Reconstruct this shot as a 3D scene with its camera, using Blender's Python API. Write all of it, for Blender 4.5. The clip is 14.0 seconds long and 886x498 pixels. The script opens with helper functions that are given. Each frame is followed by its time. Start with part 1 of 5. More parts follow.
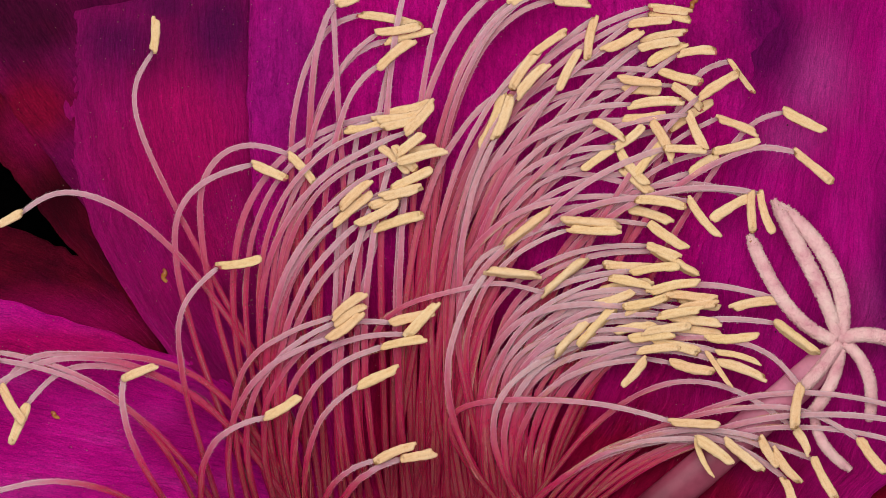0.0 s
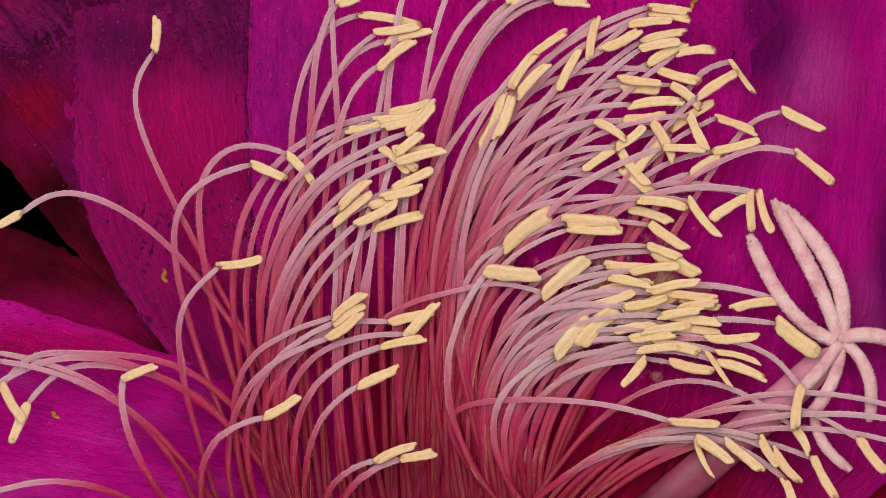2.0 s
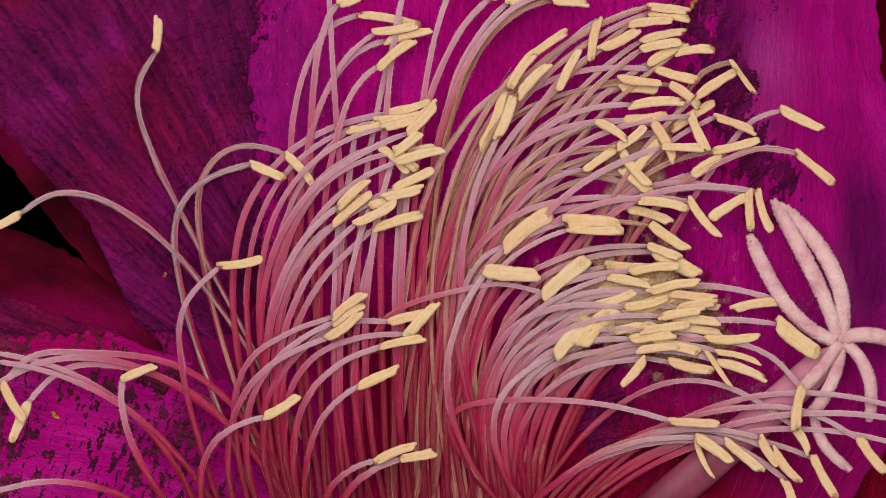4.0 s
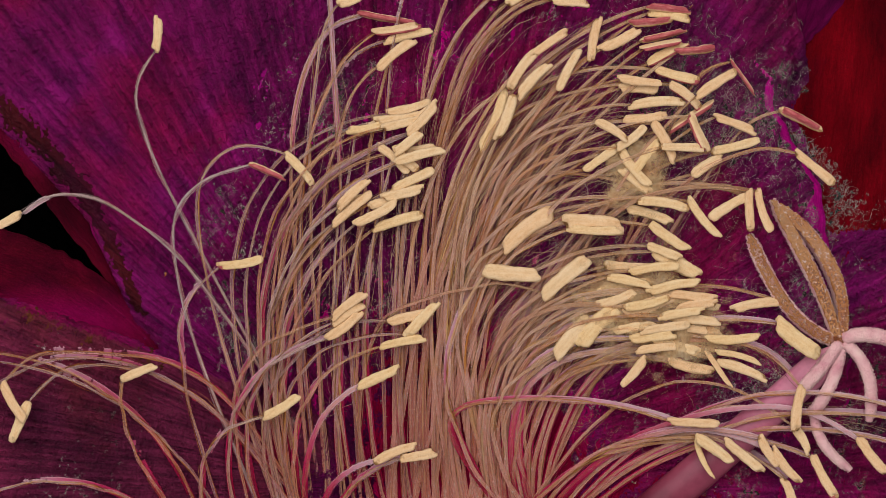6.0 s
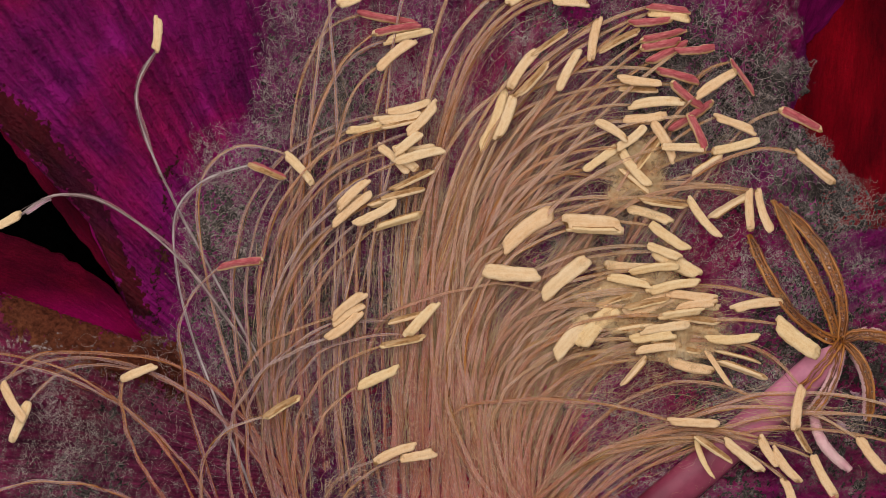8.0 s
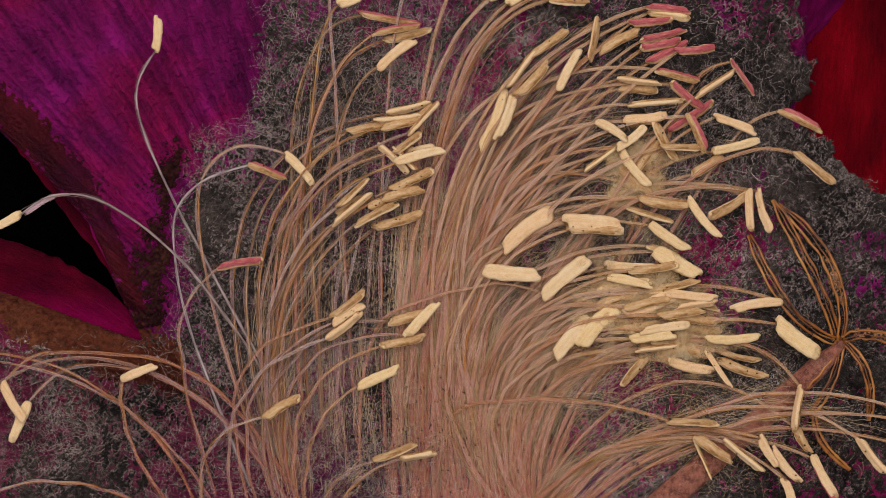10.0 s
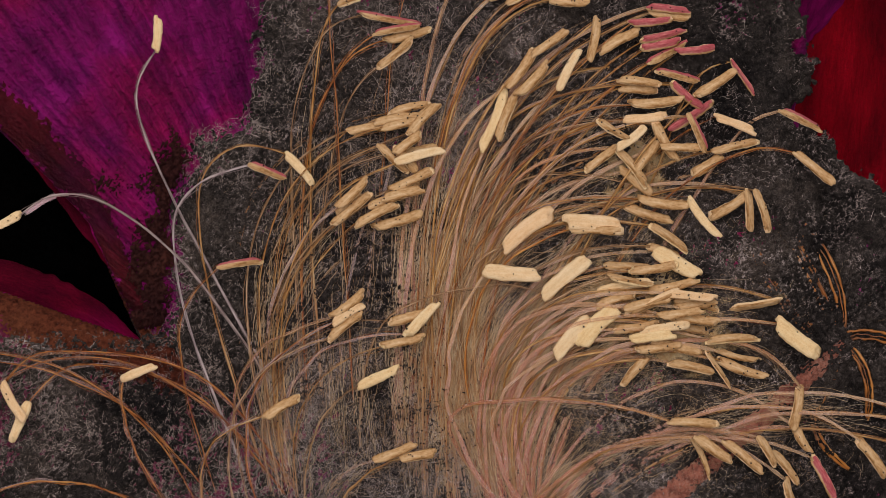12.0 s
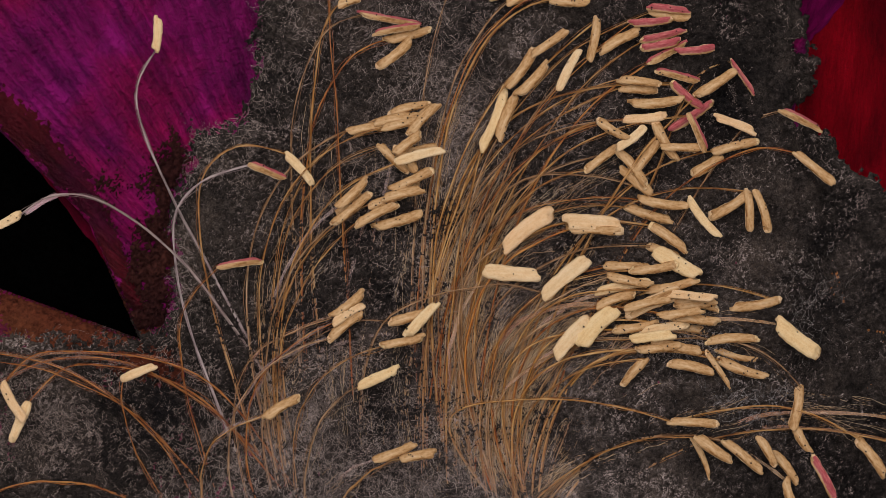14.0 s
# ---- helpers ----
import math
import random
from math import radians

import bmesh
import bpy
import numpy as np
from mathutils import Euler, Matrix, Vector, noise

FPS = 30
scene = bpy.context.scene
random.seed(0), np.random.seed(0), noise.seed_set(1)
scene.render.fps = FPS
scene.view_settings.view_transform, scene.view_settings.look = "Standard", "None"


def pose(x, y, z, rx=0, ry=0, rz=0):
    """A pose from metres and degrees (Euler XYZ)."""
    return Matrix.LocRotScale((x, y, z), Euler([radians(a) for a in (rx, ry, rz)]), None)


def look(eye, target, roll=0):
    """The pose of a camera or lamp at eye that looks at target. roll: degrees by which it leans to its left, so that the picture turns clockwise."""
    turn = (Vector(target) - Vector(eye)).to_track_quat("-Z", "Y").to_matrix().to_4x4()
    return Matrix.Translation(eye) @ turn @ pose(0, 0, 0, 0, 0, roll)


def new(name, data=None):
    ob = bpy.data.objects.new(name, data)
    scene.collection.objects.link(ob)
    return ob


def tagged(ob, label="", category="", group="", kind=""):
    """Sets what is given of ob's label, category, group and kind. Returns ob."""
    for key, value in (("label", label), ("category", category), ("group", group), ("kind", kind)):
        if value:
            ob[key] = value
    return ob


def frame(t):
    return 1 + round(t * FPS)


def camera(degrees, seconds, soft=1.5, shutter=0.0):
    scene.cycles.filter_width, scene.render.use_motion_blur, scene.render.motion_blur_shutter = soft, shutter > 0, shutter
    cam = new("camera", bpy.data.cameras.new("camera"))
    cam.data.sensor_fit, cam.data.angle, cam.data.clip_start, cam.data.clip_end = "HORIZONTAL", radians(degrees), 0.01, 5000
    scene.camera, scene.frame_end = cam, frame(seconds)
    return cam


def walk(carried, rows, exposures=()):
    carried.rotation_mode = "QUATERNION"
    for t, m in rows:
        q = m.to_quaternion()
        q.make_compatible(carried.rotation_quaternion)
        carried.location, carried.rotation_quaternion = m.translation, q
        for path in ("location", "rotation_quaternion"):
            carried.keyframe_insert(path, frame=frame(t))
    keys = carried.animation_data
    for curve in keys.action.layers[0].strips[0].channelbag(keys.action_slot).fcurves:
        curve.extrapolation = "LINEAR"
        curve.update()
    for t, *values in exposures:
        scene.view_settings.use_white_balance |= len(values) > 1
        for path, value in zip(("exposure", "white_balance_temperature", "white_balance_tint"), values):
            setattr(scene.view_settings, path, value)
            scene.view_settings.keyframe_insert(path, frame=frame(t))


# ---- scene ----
cam = camera(11.42, 14.0, soft=0.85)
STILL = pose(0, 0, 0.306)

# ---- light: one broad soft white copying lamp round the lens, in a dim grey room ----
world = bpy.data.worlds.new("dim_room")
scene.world = world
world.use_nodes = True
world.node_tree.nodes["Background"].inputs[0].default_value = (1.0, 0.88, 0.88, 1)
world.node_tree.nodes["Background"].inputs[1].default_value = 0.32
lamp_data = bpy.data.lights.new("copy_lamp", "AREA")
lamp_data.shape = "RECTANGLE"
lamp_data.size, lamp_data.size_y = 0.44, 0.30
lamp_data.energy = 1.2
lamp_data.color = (1.0, 0.865, 0.86)
lamp = new("copy_lamp", lamp_data)
lamp.matrix_world = look((-0.03, 0.09, 0.33), (0, 0, 0.005))

EXPOSURES = [(0, 0.05), (3, 0.0), (5.5, -0.16), (8, -0.12), (10.5, -0.18), (12.5, -0.24), (14, -0.30)]
walk(cam, [(0, STILL), (14, STILL)], EXPOSURES)

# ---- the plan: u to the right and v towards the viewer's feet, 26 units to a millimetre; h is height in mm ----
UNIT = 0.06 / 1568
MOVES = []


def at(u, v, h):
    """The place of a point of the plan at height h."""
    k = (306.0 - h) / 300.0
    return Vector(((u - 784) * UNIT * k, (441 - v) * UNIT * k, h / 1000))


def floor_h(u, v):
    """Height of the flower's open face: a shallow bowl with a throat at its foot."""
    throat = 2.6 * np.exp(-((u - 800) / 250) ** 2 - ((v - 980) / 270) ** 2)
    wave = 0.28 * np.sin(u * 0.0071 + 1.1) * np.sin(v * 0.0063 + 0.4) + 0.12 * np.sin(u * 0.019 - v * 0.011)
    return 5.0 - throat + wave


def smooth(a, b, x):
    x = np.clip((x - a) / (b - a), 0.0, 1.0)
    return x * x * (3 - 2 * x)


TABLE = np.random.default_rng(9).uniform(-1, 1, (256, 256))


def field(u, v, s, seed=0):
    """Smooth random field between -1 and 1 over arrays of the plan, of feature size s."""
    x, y = u / s + 17.3 * seed, v / s + 41.7 * seed
    i, j = np.floor(x).astype(int), np.floor(y).astype(int)
    fx, fy = x - i, y - j
    fx, fy = fx * fx * (3 - 2 * fx), fy * fy * (3 - 2 * fy)
    a = TABLE[i % 256, j % 256] * (1 - fx) + TABLE[(i + 1) % 256, j % 256] * fx
    b = TABLE[i % 256, (j + 1) % 256] * (1 - fx) + TABLE[(i + 1) % 256, (j + 1) % 256] * fx
    return a * (1 - fy) + b * fy


def at_many(u, v, h):
    k = (306.0 - h) / 300.0
    return np.stack([(u - 784) * UNIT * k, (441 - v) * UNIT * k, h / 1000], axis=-1)


def n3(u, v, s, seed=0.0):
    """Smooth noise about 0, of feature size s."""
    return noise.noise(Vector((u / s, v / s, seed)))


def bez(p, t):
    a, b, c, d = p
    s = 1 - t
    return Vector(a) * s ** 3 + Vector(b) * 3 * s * s * t + Vector(c) * 3 * s * t * t + Vector(d) * t ** 3


# ---- materials ----
def material(name, rough=0.6, spec=0.3):
    m = bpy.data.materials.new(name)
    m.use_nodes = True
    nt = m.node_tree
    b = nt.nodes["Principled BSDF"]
    b.inputs["Roughness"].default_value = rough
    b.inputs["Specular IOR Level"].default_value = spec
    return m, nt, b


def node(nt, kind, **values):
    n = nt.nodes.new(kind)
    for key, value in values.items():
        n.inputs[key.replace("_", " ")].default_value = value
    return n


def ramp(nt, source, *stops):
    r = nt.nodes.new("ShaderNodeValToRGB")
    e = r.color_ramp.elements
    while len(e) < len(stops):
        e.new(0.5)
    for i, (p, c) in enumerate(stops):
        e[i].position, e[i].color = p, (*c, 1)
    nt.links.new(source, r.inputs[0])
    return r.outputs[0]


def mix(nt, kind, fac, a, b):
    m = nt.nodes.new("ShaderNodeMix")
    m.data_type, m.blend_type = "RGBA", kind
    for socket, value in ((m.inputs[0], fac), (m.inputs[6], a), (m.inputs[7], b)):
        if isinstance(value, (int, float)):
            socket.default_value = value
        elif isinstance(value, tuple):
            socket.default_value = (*value, 1)
        else:
            nt.links.new(value, socket)
    return m.outputs[2]


def noise_tex(nt, coord, scale, detail=4, rough=0.6):
    n = node(nt, "ShaderNodeTexNoise", Scale=scale, Detail=detail, Roughness=rough)
    if coord:
        nt.links.new(coord, n.inputs["Vector"])
    return n.outputs[0]


def bump(nt, b, source, strength, distance):
    n = node(nt, "ShaderNodeBump", Strength=strength, Distance=distance)
    nt.links.new(source, n.inputs["Height"])
    nt.links.new(n.outputs[0], b.inputs["Normal"])


def petal_material(name, deep, main, light, flush_sheen, dusk_shade, foot=(0.34, 0.002, 0.045), vein=0.5, wet=0.06):
    """Satin petal skin: soft clouds of colour, fine crepe along the petal, patches of another hue, a dusky withering
    tip and a crimson foot; shade and highlights are painted in among them.
    """
    m, nt, b = material(name, 0.42, wet)
    uv = nt.nodes.new("ShaderNodeUVMap")
    geo = nt.nodes.new("ShaderNodeTexCoord")

    def stretched(sx, sy, detail, rough, warp=0.3):
        mp = node(nt, "ShaderNodeMapping", Scale=(sx, sy, 1))
        nt.links.new(uv.outputs[0], mp.inputs[0])
        n = node(nt, "ShaderNodeTexNoise", Scale=1.0, Detail=detail, Roughness=rough, Distortion=warp)
        nt.links.new(mp.outputs[0], n.inputs["Vector"])
        return n.outputs[0]

    def pigment_and_light(key):
        a = nt.nodes.new("ShaderNodeAttribute")
        a.attribute_name = key
        # the margin of each patch is uneven
        w = nt.nodes.new("ShaderNodeMath")
        w.operation = "MULTIPLY_ADD"
        nt.links.new(patchy, w.inputs[0])
        w.inputs[1].default_value = 0.5
        nt.links.new(a.outputs["Fac"], w.inputs[2])
        return ramp(nt, w.outputs[0], (0.28, (0, 0, 0)), (0.95, (1, 1, 1)))

    patchy = noise_tex(nt, geo.outputs["Object"], 260, 5, 0.65)
    veins = stretched(130, 14.0, 5, 0.7, 1.6)
    crepe = stretched(210, 120, 3, 0.7, 0.8)
    cloud = stretched(5.0, 4.0, 5, 0.6)
    grain = noise_tex(nt, geo.outputs["Object"], 9000, 2, 0.6)
    c = ramp(nt, cloud, (0.34, deep), (0.52, main), (0.70, light))
    c = mix(nt, "MIX", pigment_and_light("flush_sheen"), c, flush_sheen)
    c = mix(nt, "MIX", pigment_and_light("dusk_shade"), c, dusk_shade)
    # crimson foot, deepened to paint in the shade of the throat
    c = mix(nt, "MIX", pigment_and_light("foot"), c, foot)
    # veins, plus wrinkle shade and grain sparkle painted into the colour
    c = mix(nt, "MULTIPLY", vein, c, ramp(nt, veins, (0.36, (0.42, 0.40, 0.55)), (0.5, (0.92, 0.90, 0.94)), (0.64, (1.15, 1.15, 1.15))))
    c = mix(nt, "MULTIPLY", vein, c, ramp(nt, crepe, (0.36, (0.45, 0.43, 0.56)), (0.50, (1, 1, 1)), (0.66, (1.15, 1.15, 1.15))))
    wrinkle = stretched(46, 16, 5, 0.72, 1.2)
    c = mix(nt, "MULTIPLY", 0.45, c, ramp(nt, wrinkle, (0.34, (0.50, 0.46, 0.60)), (0.5, (1, 1, 1)), (0.66, (1.2, 1.25, 1.2))))
    c = mix(nt, "MULTIPLY", 0.35, c, ramp(nt, grain, (0.35, (0.55, 0.55, 0.6)), (0.55, (1, 1, 1)), (0.75, (1.3, 1.6, 1.4))))
    nt.links.new(c, b.inputs["Base Color"])
    h = nt.nodes.new("ShaderNodeMath")
    h.operation = "ADD"
    nt.links.new(veins, h.inputs[0])
    nt.links.new(crepe, h.inputs[1])
    w = nt.nodes.new("ShaderNodeMath")
    w.operation = "MULTIPLY_ADD"
    nt.links.new(wrinkle, w.inputs[0])
    w.inputs[1].default_value = 2.5
    nt.links.new(h.outputs[0], w.inputs[2])
    bump(nt, b, w.outputs[0], 0.9, 0.00028)
    return m


M_MAGENTA = petal_material("magenta_petal", (0.60, 0.002, 0.25), (0.74, 0.003, 0.32), (0.78, 0.010, 0.42), (0.46, 0.008, 0.27), (0.24, 0.003, 0.15), vein=0.4)
# its fourth colour is a painted pink highlight, its fifth painted shade
M_SATIN = petal_material("satin_petal", (0.56, 0.002, 0.28), (0.72, 0.003, 0.34), (0.80, 0.012, 0.43), (0.80, 0.070, 0.48), (0.22, 0.003, 0.15), vein=0.35, wet=0.10)
M_BRIGHT = petal_material("bright_petal", (0.80, 0.004, 0.38), (0.92, 0.010, 0.46), (0.95, 0.04, 0.54), (0.74, 0.004, 0.22), (0.50, 0.004, 0.22), vein=0.35)
M_PURPLE = petal_material("purple_petal", (0.36, 0.003, 0.15), (0.52, 0.004, 0.21), (0.56, 0.006, 0.30), (0.68, 0.004, 0.20), (0.17, 0.004, 0.12), vein=0.4, wet=0.16)
M_DARKRED = petal_material("dark_red_petal", (0.10, 0.003, 0.02), (0.19, 0.004, 0.028), (0.26, 0.008, 0.035), (0.46, 0.004, 0.13), (0.06, 0.003, 0.012))
M_DULL = petal_material("dull_petal", (0.12, 0.003, 0.06), (0.24, 0.004, 0.10), (0.32, 0.008, 0.15), (0.34, 0.004, 0.05), (0.09, 0.004, 0.04))
M_RED = petal_material("red_petal", (0.11, 0.0008, 0.006), (0.22, 0.001, 0.008), (0.34, 0.002, 0.012), (0.09, 0.001, 0.010), (0.03, 0.001, 0.008), vein=0.2)



def filament_material():
    """Moist flesh, crimson at the foot, where throat shade is painted into the colour, and pale pink towards the
    anther, paler along both flanks.
    """
    m, nt, b = material("filament_flesh", 0.4, 0.18)
    a = nt.nodes.new("ShaderNodeAttribute")
    a.attribute_name = "along"
    k = nt.nodes.new("ShaderNodeAttribute")
    k.attribute_name = "heart"
    geo = nt.nodes.new("ShaderNodeTexCoord")
    g = noise_tex(nt, geo.outputs["Object"], 2600, 3, 0.65)
    f = noise_tex(nt, geo.outputs["Object"], 6500, 2, 0.6)
    info = nt.nodes.new("ShaderNodeObjectInfo")
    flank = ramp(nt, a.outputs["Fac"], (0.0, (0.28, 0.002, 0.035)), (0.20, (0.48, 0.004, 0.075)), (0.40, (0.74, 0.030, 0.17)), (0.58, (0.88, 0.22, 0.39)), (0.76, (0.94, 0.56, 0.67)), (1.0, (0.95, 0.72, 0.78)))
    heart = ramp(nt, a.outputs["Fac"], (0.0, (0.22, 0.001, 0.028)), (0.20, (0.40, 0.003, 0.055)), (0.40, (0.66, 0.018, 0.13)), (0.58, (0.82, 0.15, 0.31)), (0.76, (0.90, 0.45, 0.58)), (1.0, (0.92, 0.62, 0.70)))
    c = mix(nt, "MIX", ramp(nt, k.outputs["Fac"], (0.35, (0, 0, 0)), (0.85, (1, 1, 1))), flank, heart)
    # edge brightness of translucent flesh painted as a pale rim
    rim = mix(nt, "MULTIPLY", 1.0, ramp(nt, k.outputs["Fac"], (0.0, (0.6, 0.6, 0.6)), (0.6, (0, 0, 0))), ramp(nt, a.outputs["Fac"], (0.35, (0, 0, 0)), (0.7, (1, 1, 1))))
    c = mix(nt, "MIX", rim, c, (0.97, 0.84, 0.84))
    c = mix(nt, "MULTIPLY", 0.4, c, ramp(nt, g, (0.3, (0.66, 0.54, 0.58)), (0.6, (1, 1, 1))))
    c = mix(nt, "MULTIPLY", 0.4, c, ramp(nt, info.outputs["Random"], (0, (0.82, 0.62, 0.70)), (1, (1, 1, 1))))
    c = mix(nt, "MIX", ramp(nt, f, (0.66, (0, 0, 0)), (0.74, (0.3, 0.3, 0.3))), c, (0.95, 0.88, 0.88))
    b.inputs["Subsurface Weight"].default_value = 0.25
    b.inputs["Subsurface Radius"].default_value = (1.0, 0.5, 0.55)
    b.inputs["Subsurface Scale"].default_value = 0.0005
    nt.links.new(c, b.inputs["Base Color"])
    nt.links.new(ramp(nt, k.outputs["Fac"], (0.0, (0.88, 0.88, 0.88)), (0.5, (0.68, 0.68, 0.68)), (0.9, (0.48, 0.48, 0.48))), b.inputs["Alpha"])
    bump(nt, b, f, 0.5, 0.0001)
    return m


def sheath_material(name, foot, low, mid, tip, rust, clear=0.42):
    """Collapsed filament skin: a glassy, crinkled tube, clearer in its middle than at its flanks, with rusty stretches."""
    m, nt, b = material(name, 0.22, 0.6)
    a = nt.nodes.new("ShaderNodeAttribute")
    a.attribute_name = "along"
    k = nt.nodes.new("ShaderNodeAttribute")
    k.attribute_name = "heart"
    geo = nt.nodes.new("ShaderNodeTexCoord")
    info = nt.nodes.new("ShaderNodeObjectInfo")
    big = noise_tex(nt, geo.outputs["Object"], 330, 4, 0.6)
    fine = noise_tex(nt, geo.outputs["Object"], 4200, 3, 0.65)
    c = ramp(nt, a.outputs["Fac"], (0.0, foot), (0.30, low), (0.62, mid), (1.0, tip))
    c = mix(nt, "MIX", ramp(nt, big, (0.50, (0, 0, 0)), (0.68, (0.75, 0.75, 0.75))), c, rust)
    c = mix(nt, "MULTIPLY", 0.6, c, ramp(nt, info.outputs["Random"], (0, (0.62, 0.42, 0.32)), (0.5, (0.95, 0.86, 0.80)), (1, (1, 1, 1))))
    # small white glints painted on as pale specks
    c = mix(nt, "MIX", ramp(nt, fine, (0.58, (0, 0, 0)), (0.68, (0.70, 0.70, 0.70))), c, (0.96, 0.86, 0.80))
    nt.links.new(c, b.inputs["Base Color"])
    nt.links.new(ramp(nt, k.outputs["Fac"], (0.0, (0.75,) * 3), (0.50, (clear + 0.20,) * 3), (0.86, (clear,) * 3)), b.inputs["Alpha"])
    bump(nt, b, fine, 0.8, 0.0002)
    return m


def strand_material(name, dark, mid, pale, alpha=1.0, vary=0.5, foot=None):
    m, nt, b = material(name, 0.3, 0.5)
    geo = nt.nodes.new("ShaderNodeTexCoord")
    info = nt.nodes.new("ShaderNodeObjectInfo")
    g = noise_tex(nt, geo.outputs["Object"], 500, 4, 0.6)
    isl = nt.nodes.new("ShaderNodeNewGeometry")
    s = nt.nodes.new("ShaderNodeMath")
    s.operation = "MULTIPLY_ADD"
    nt.links.new(isl.outputs["Random Per Island"], s.inputs[0])
    s.inputs[1].default_value = 0.35
    nt.links.new(g, s.inputs[2])
    c = ramp(nt, s.outputs[0], (0.42, dark), (0.64, mid), (0.86, pale))
    c = mix(nt, "MULTIPLY", vary, c, ramp(nt, info.outputs["Random"], (0, (0.6, 0.5, 0.4)), (1, (1, 1, 1))))
    if foot:
        # the foot is paler and matted
        a = nt.nodes.new("ShaderNodeAttribute")
        a.attribute_name = "along"
        c = mix(nt, "MIX", ramp(nt, a.outputs["Fac"], (0.08, (0.6, 0.6, 0.6)), (0.24, (0.3, 0.3, 0.3)), (0.40, (0, 0, 0))), c, foot)
    nt.links.new(c, b.inputs["Base Color"])
    b.inputs["Alpha"].default_value = alpha
    return m


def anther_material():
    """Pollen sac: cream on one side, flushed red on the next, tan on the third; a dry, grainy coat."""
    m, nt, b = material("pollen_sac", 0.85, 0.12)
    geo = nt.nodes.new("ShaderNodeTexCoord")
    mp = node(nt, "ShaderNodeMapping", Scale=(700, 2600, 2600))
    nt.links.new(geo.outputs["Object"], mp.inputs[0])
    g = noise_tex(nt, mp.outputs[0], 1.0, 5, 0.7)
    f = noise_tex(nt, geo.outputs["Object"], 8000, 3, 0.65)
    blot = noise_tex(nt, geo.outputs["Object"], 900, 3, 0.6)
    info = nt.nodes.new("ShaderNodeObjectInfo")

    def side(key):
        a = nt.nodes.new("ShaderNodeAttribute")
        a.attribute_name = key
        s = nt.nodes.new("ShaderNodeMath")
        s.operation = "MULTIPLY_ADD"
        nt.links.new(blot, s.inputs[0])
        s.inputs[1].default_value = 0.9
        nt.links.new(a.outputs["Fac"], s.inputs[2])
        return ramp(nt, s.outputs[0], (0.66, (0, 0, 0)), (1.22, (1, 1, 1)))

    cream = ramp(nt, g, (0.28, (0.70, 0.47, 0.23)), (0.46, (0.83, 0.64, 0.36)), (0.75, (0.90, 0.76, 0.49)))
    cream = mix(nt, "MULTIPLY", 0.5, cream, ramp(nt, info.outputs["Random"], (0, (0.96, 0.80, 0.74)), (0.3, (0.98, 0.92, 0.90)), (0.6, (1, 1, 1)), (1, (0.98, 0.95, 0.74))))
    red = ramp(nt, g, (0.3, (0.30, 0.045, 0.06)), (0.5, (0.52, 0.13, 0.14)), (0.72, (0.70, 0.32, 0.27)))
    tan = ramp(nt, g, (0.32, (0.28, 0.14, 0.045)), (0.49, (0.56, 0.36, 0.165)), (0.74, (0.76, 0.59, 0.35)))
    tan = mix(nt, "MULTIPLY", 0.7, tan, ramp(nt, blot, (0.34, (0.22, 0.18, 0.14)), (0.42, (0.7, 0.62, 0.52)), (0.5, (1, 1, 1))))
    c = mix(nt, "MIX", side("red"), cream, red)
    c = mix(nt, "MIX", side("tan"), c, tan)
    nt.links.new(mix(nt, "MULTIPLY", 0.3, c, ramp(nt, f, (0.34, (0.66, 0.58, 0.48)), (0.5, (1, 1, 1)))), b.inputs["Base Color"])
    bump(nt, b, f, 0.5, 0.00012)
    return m


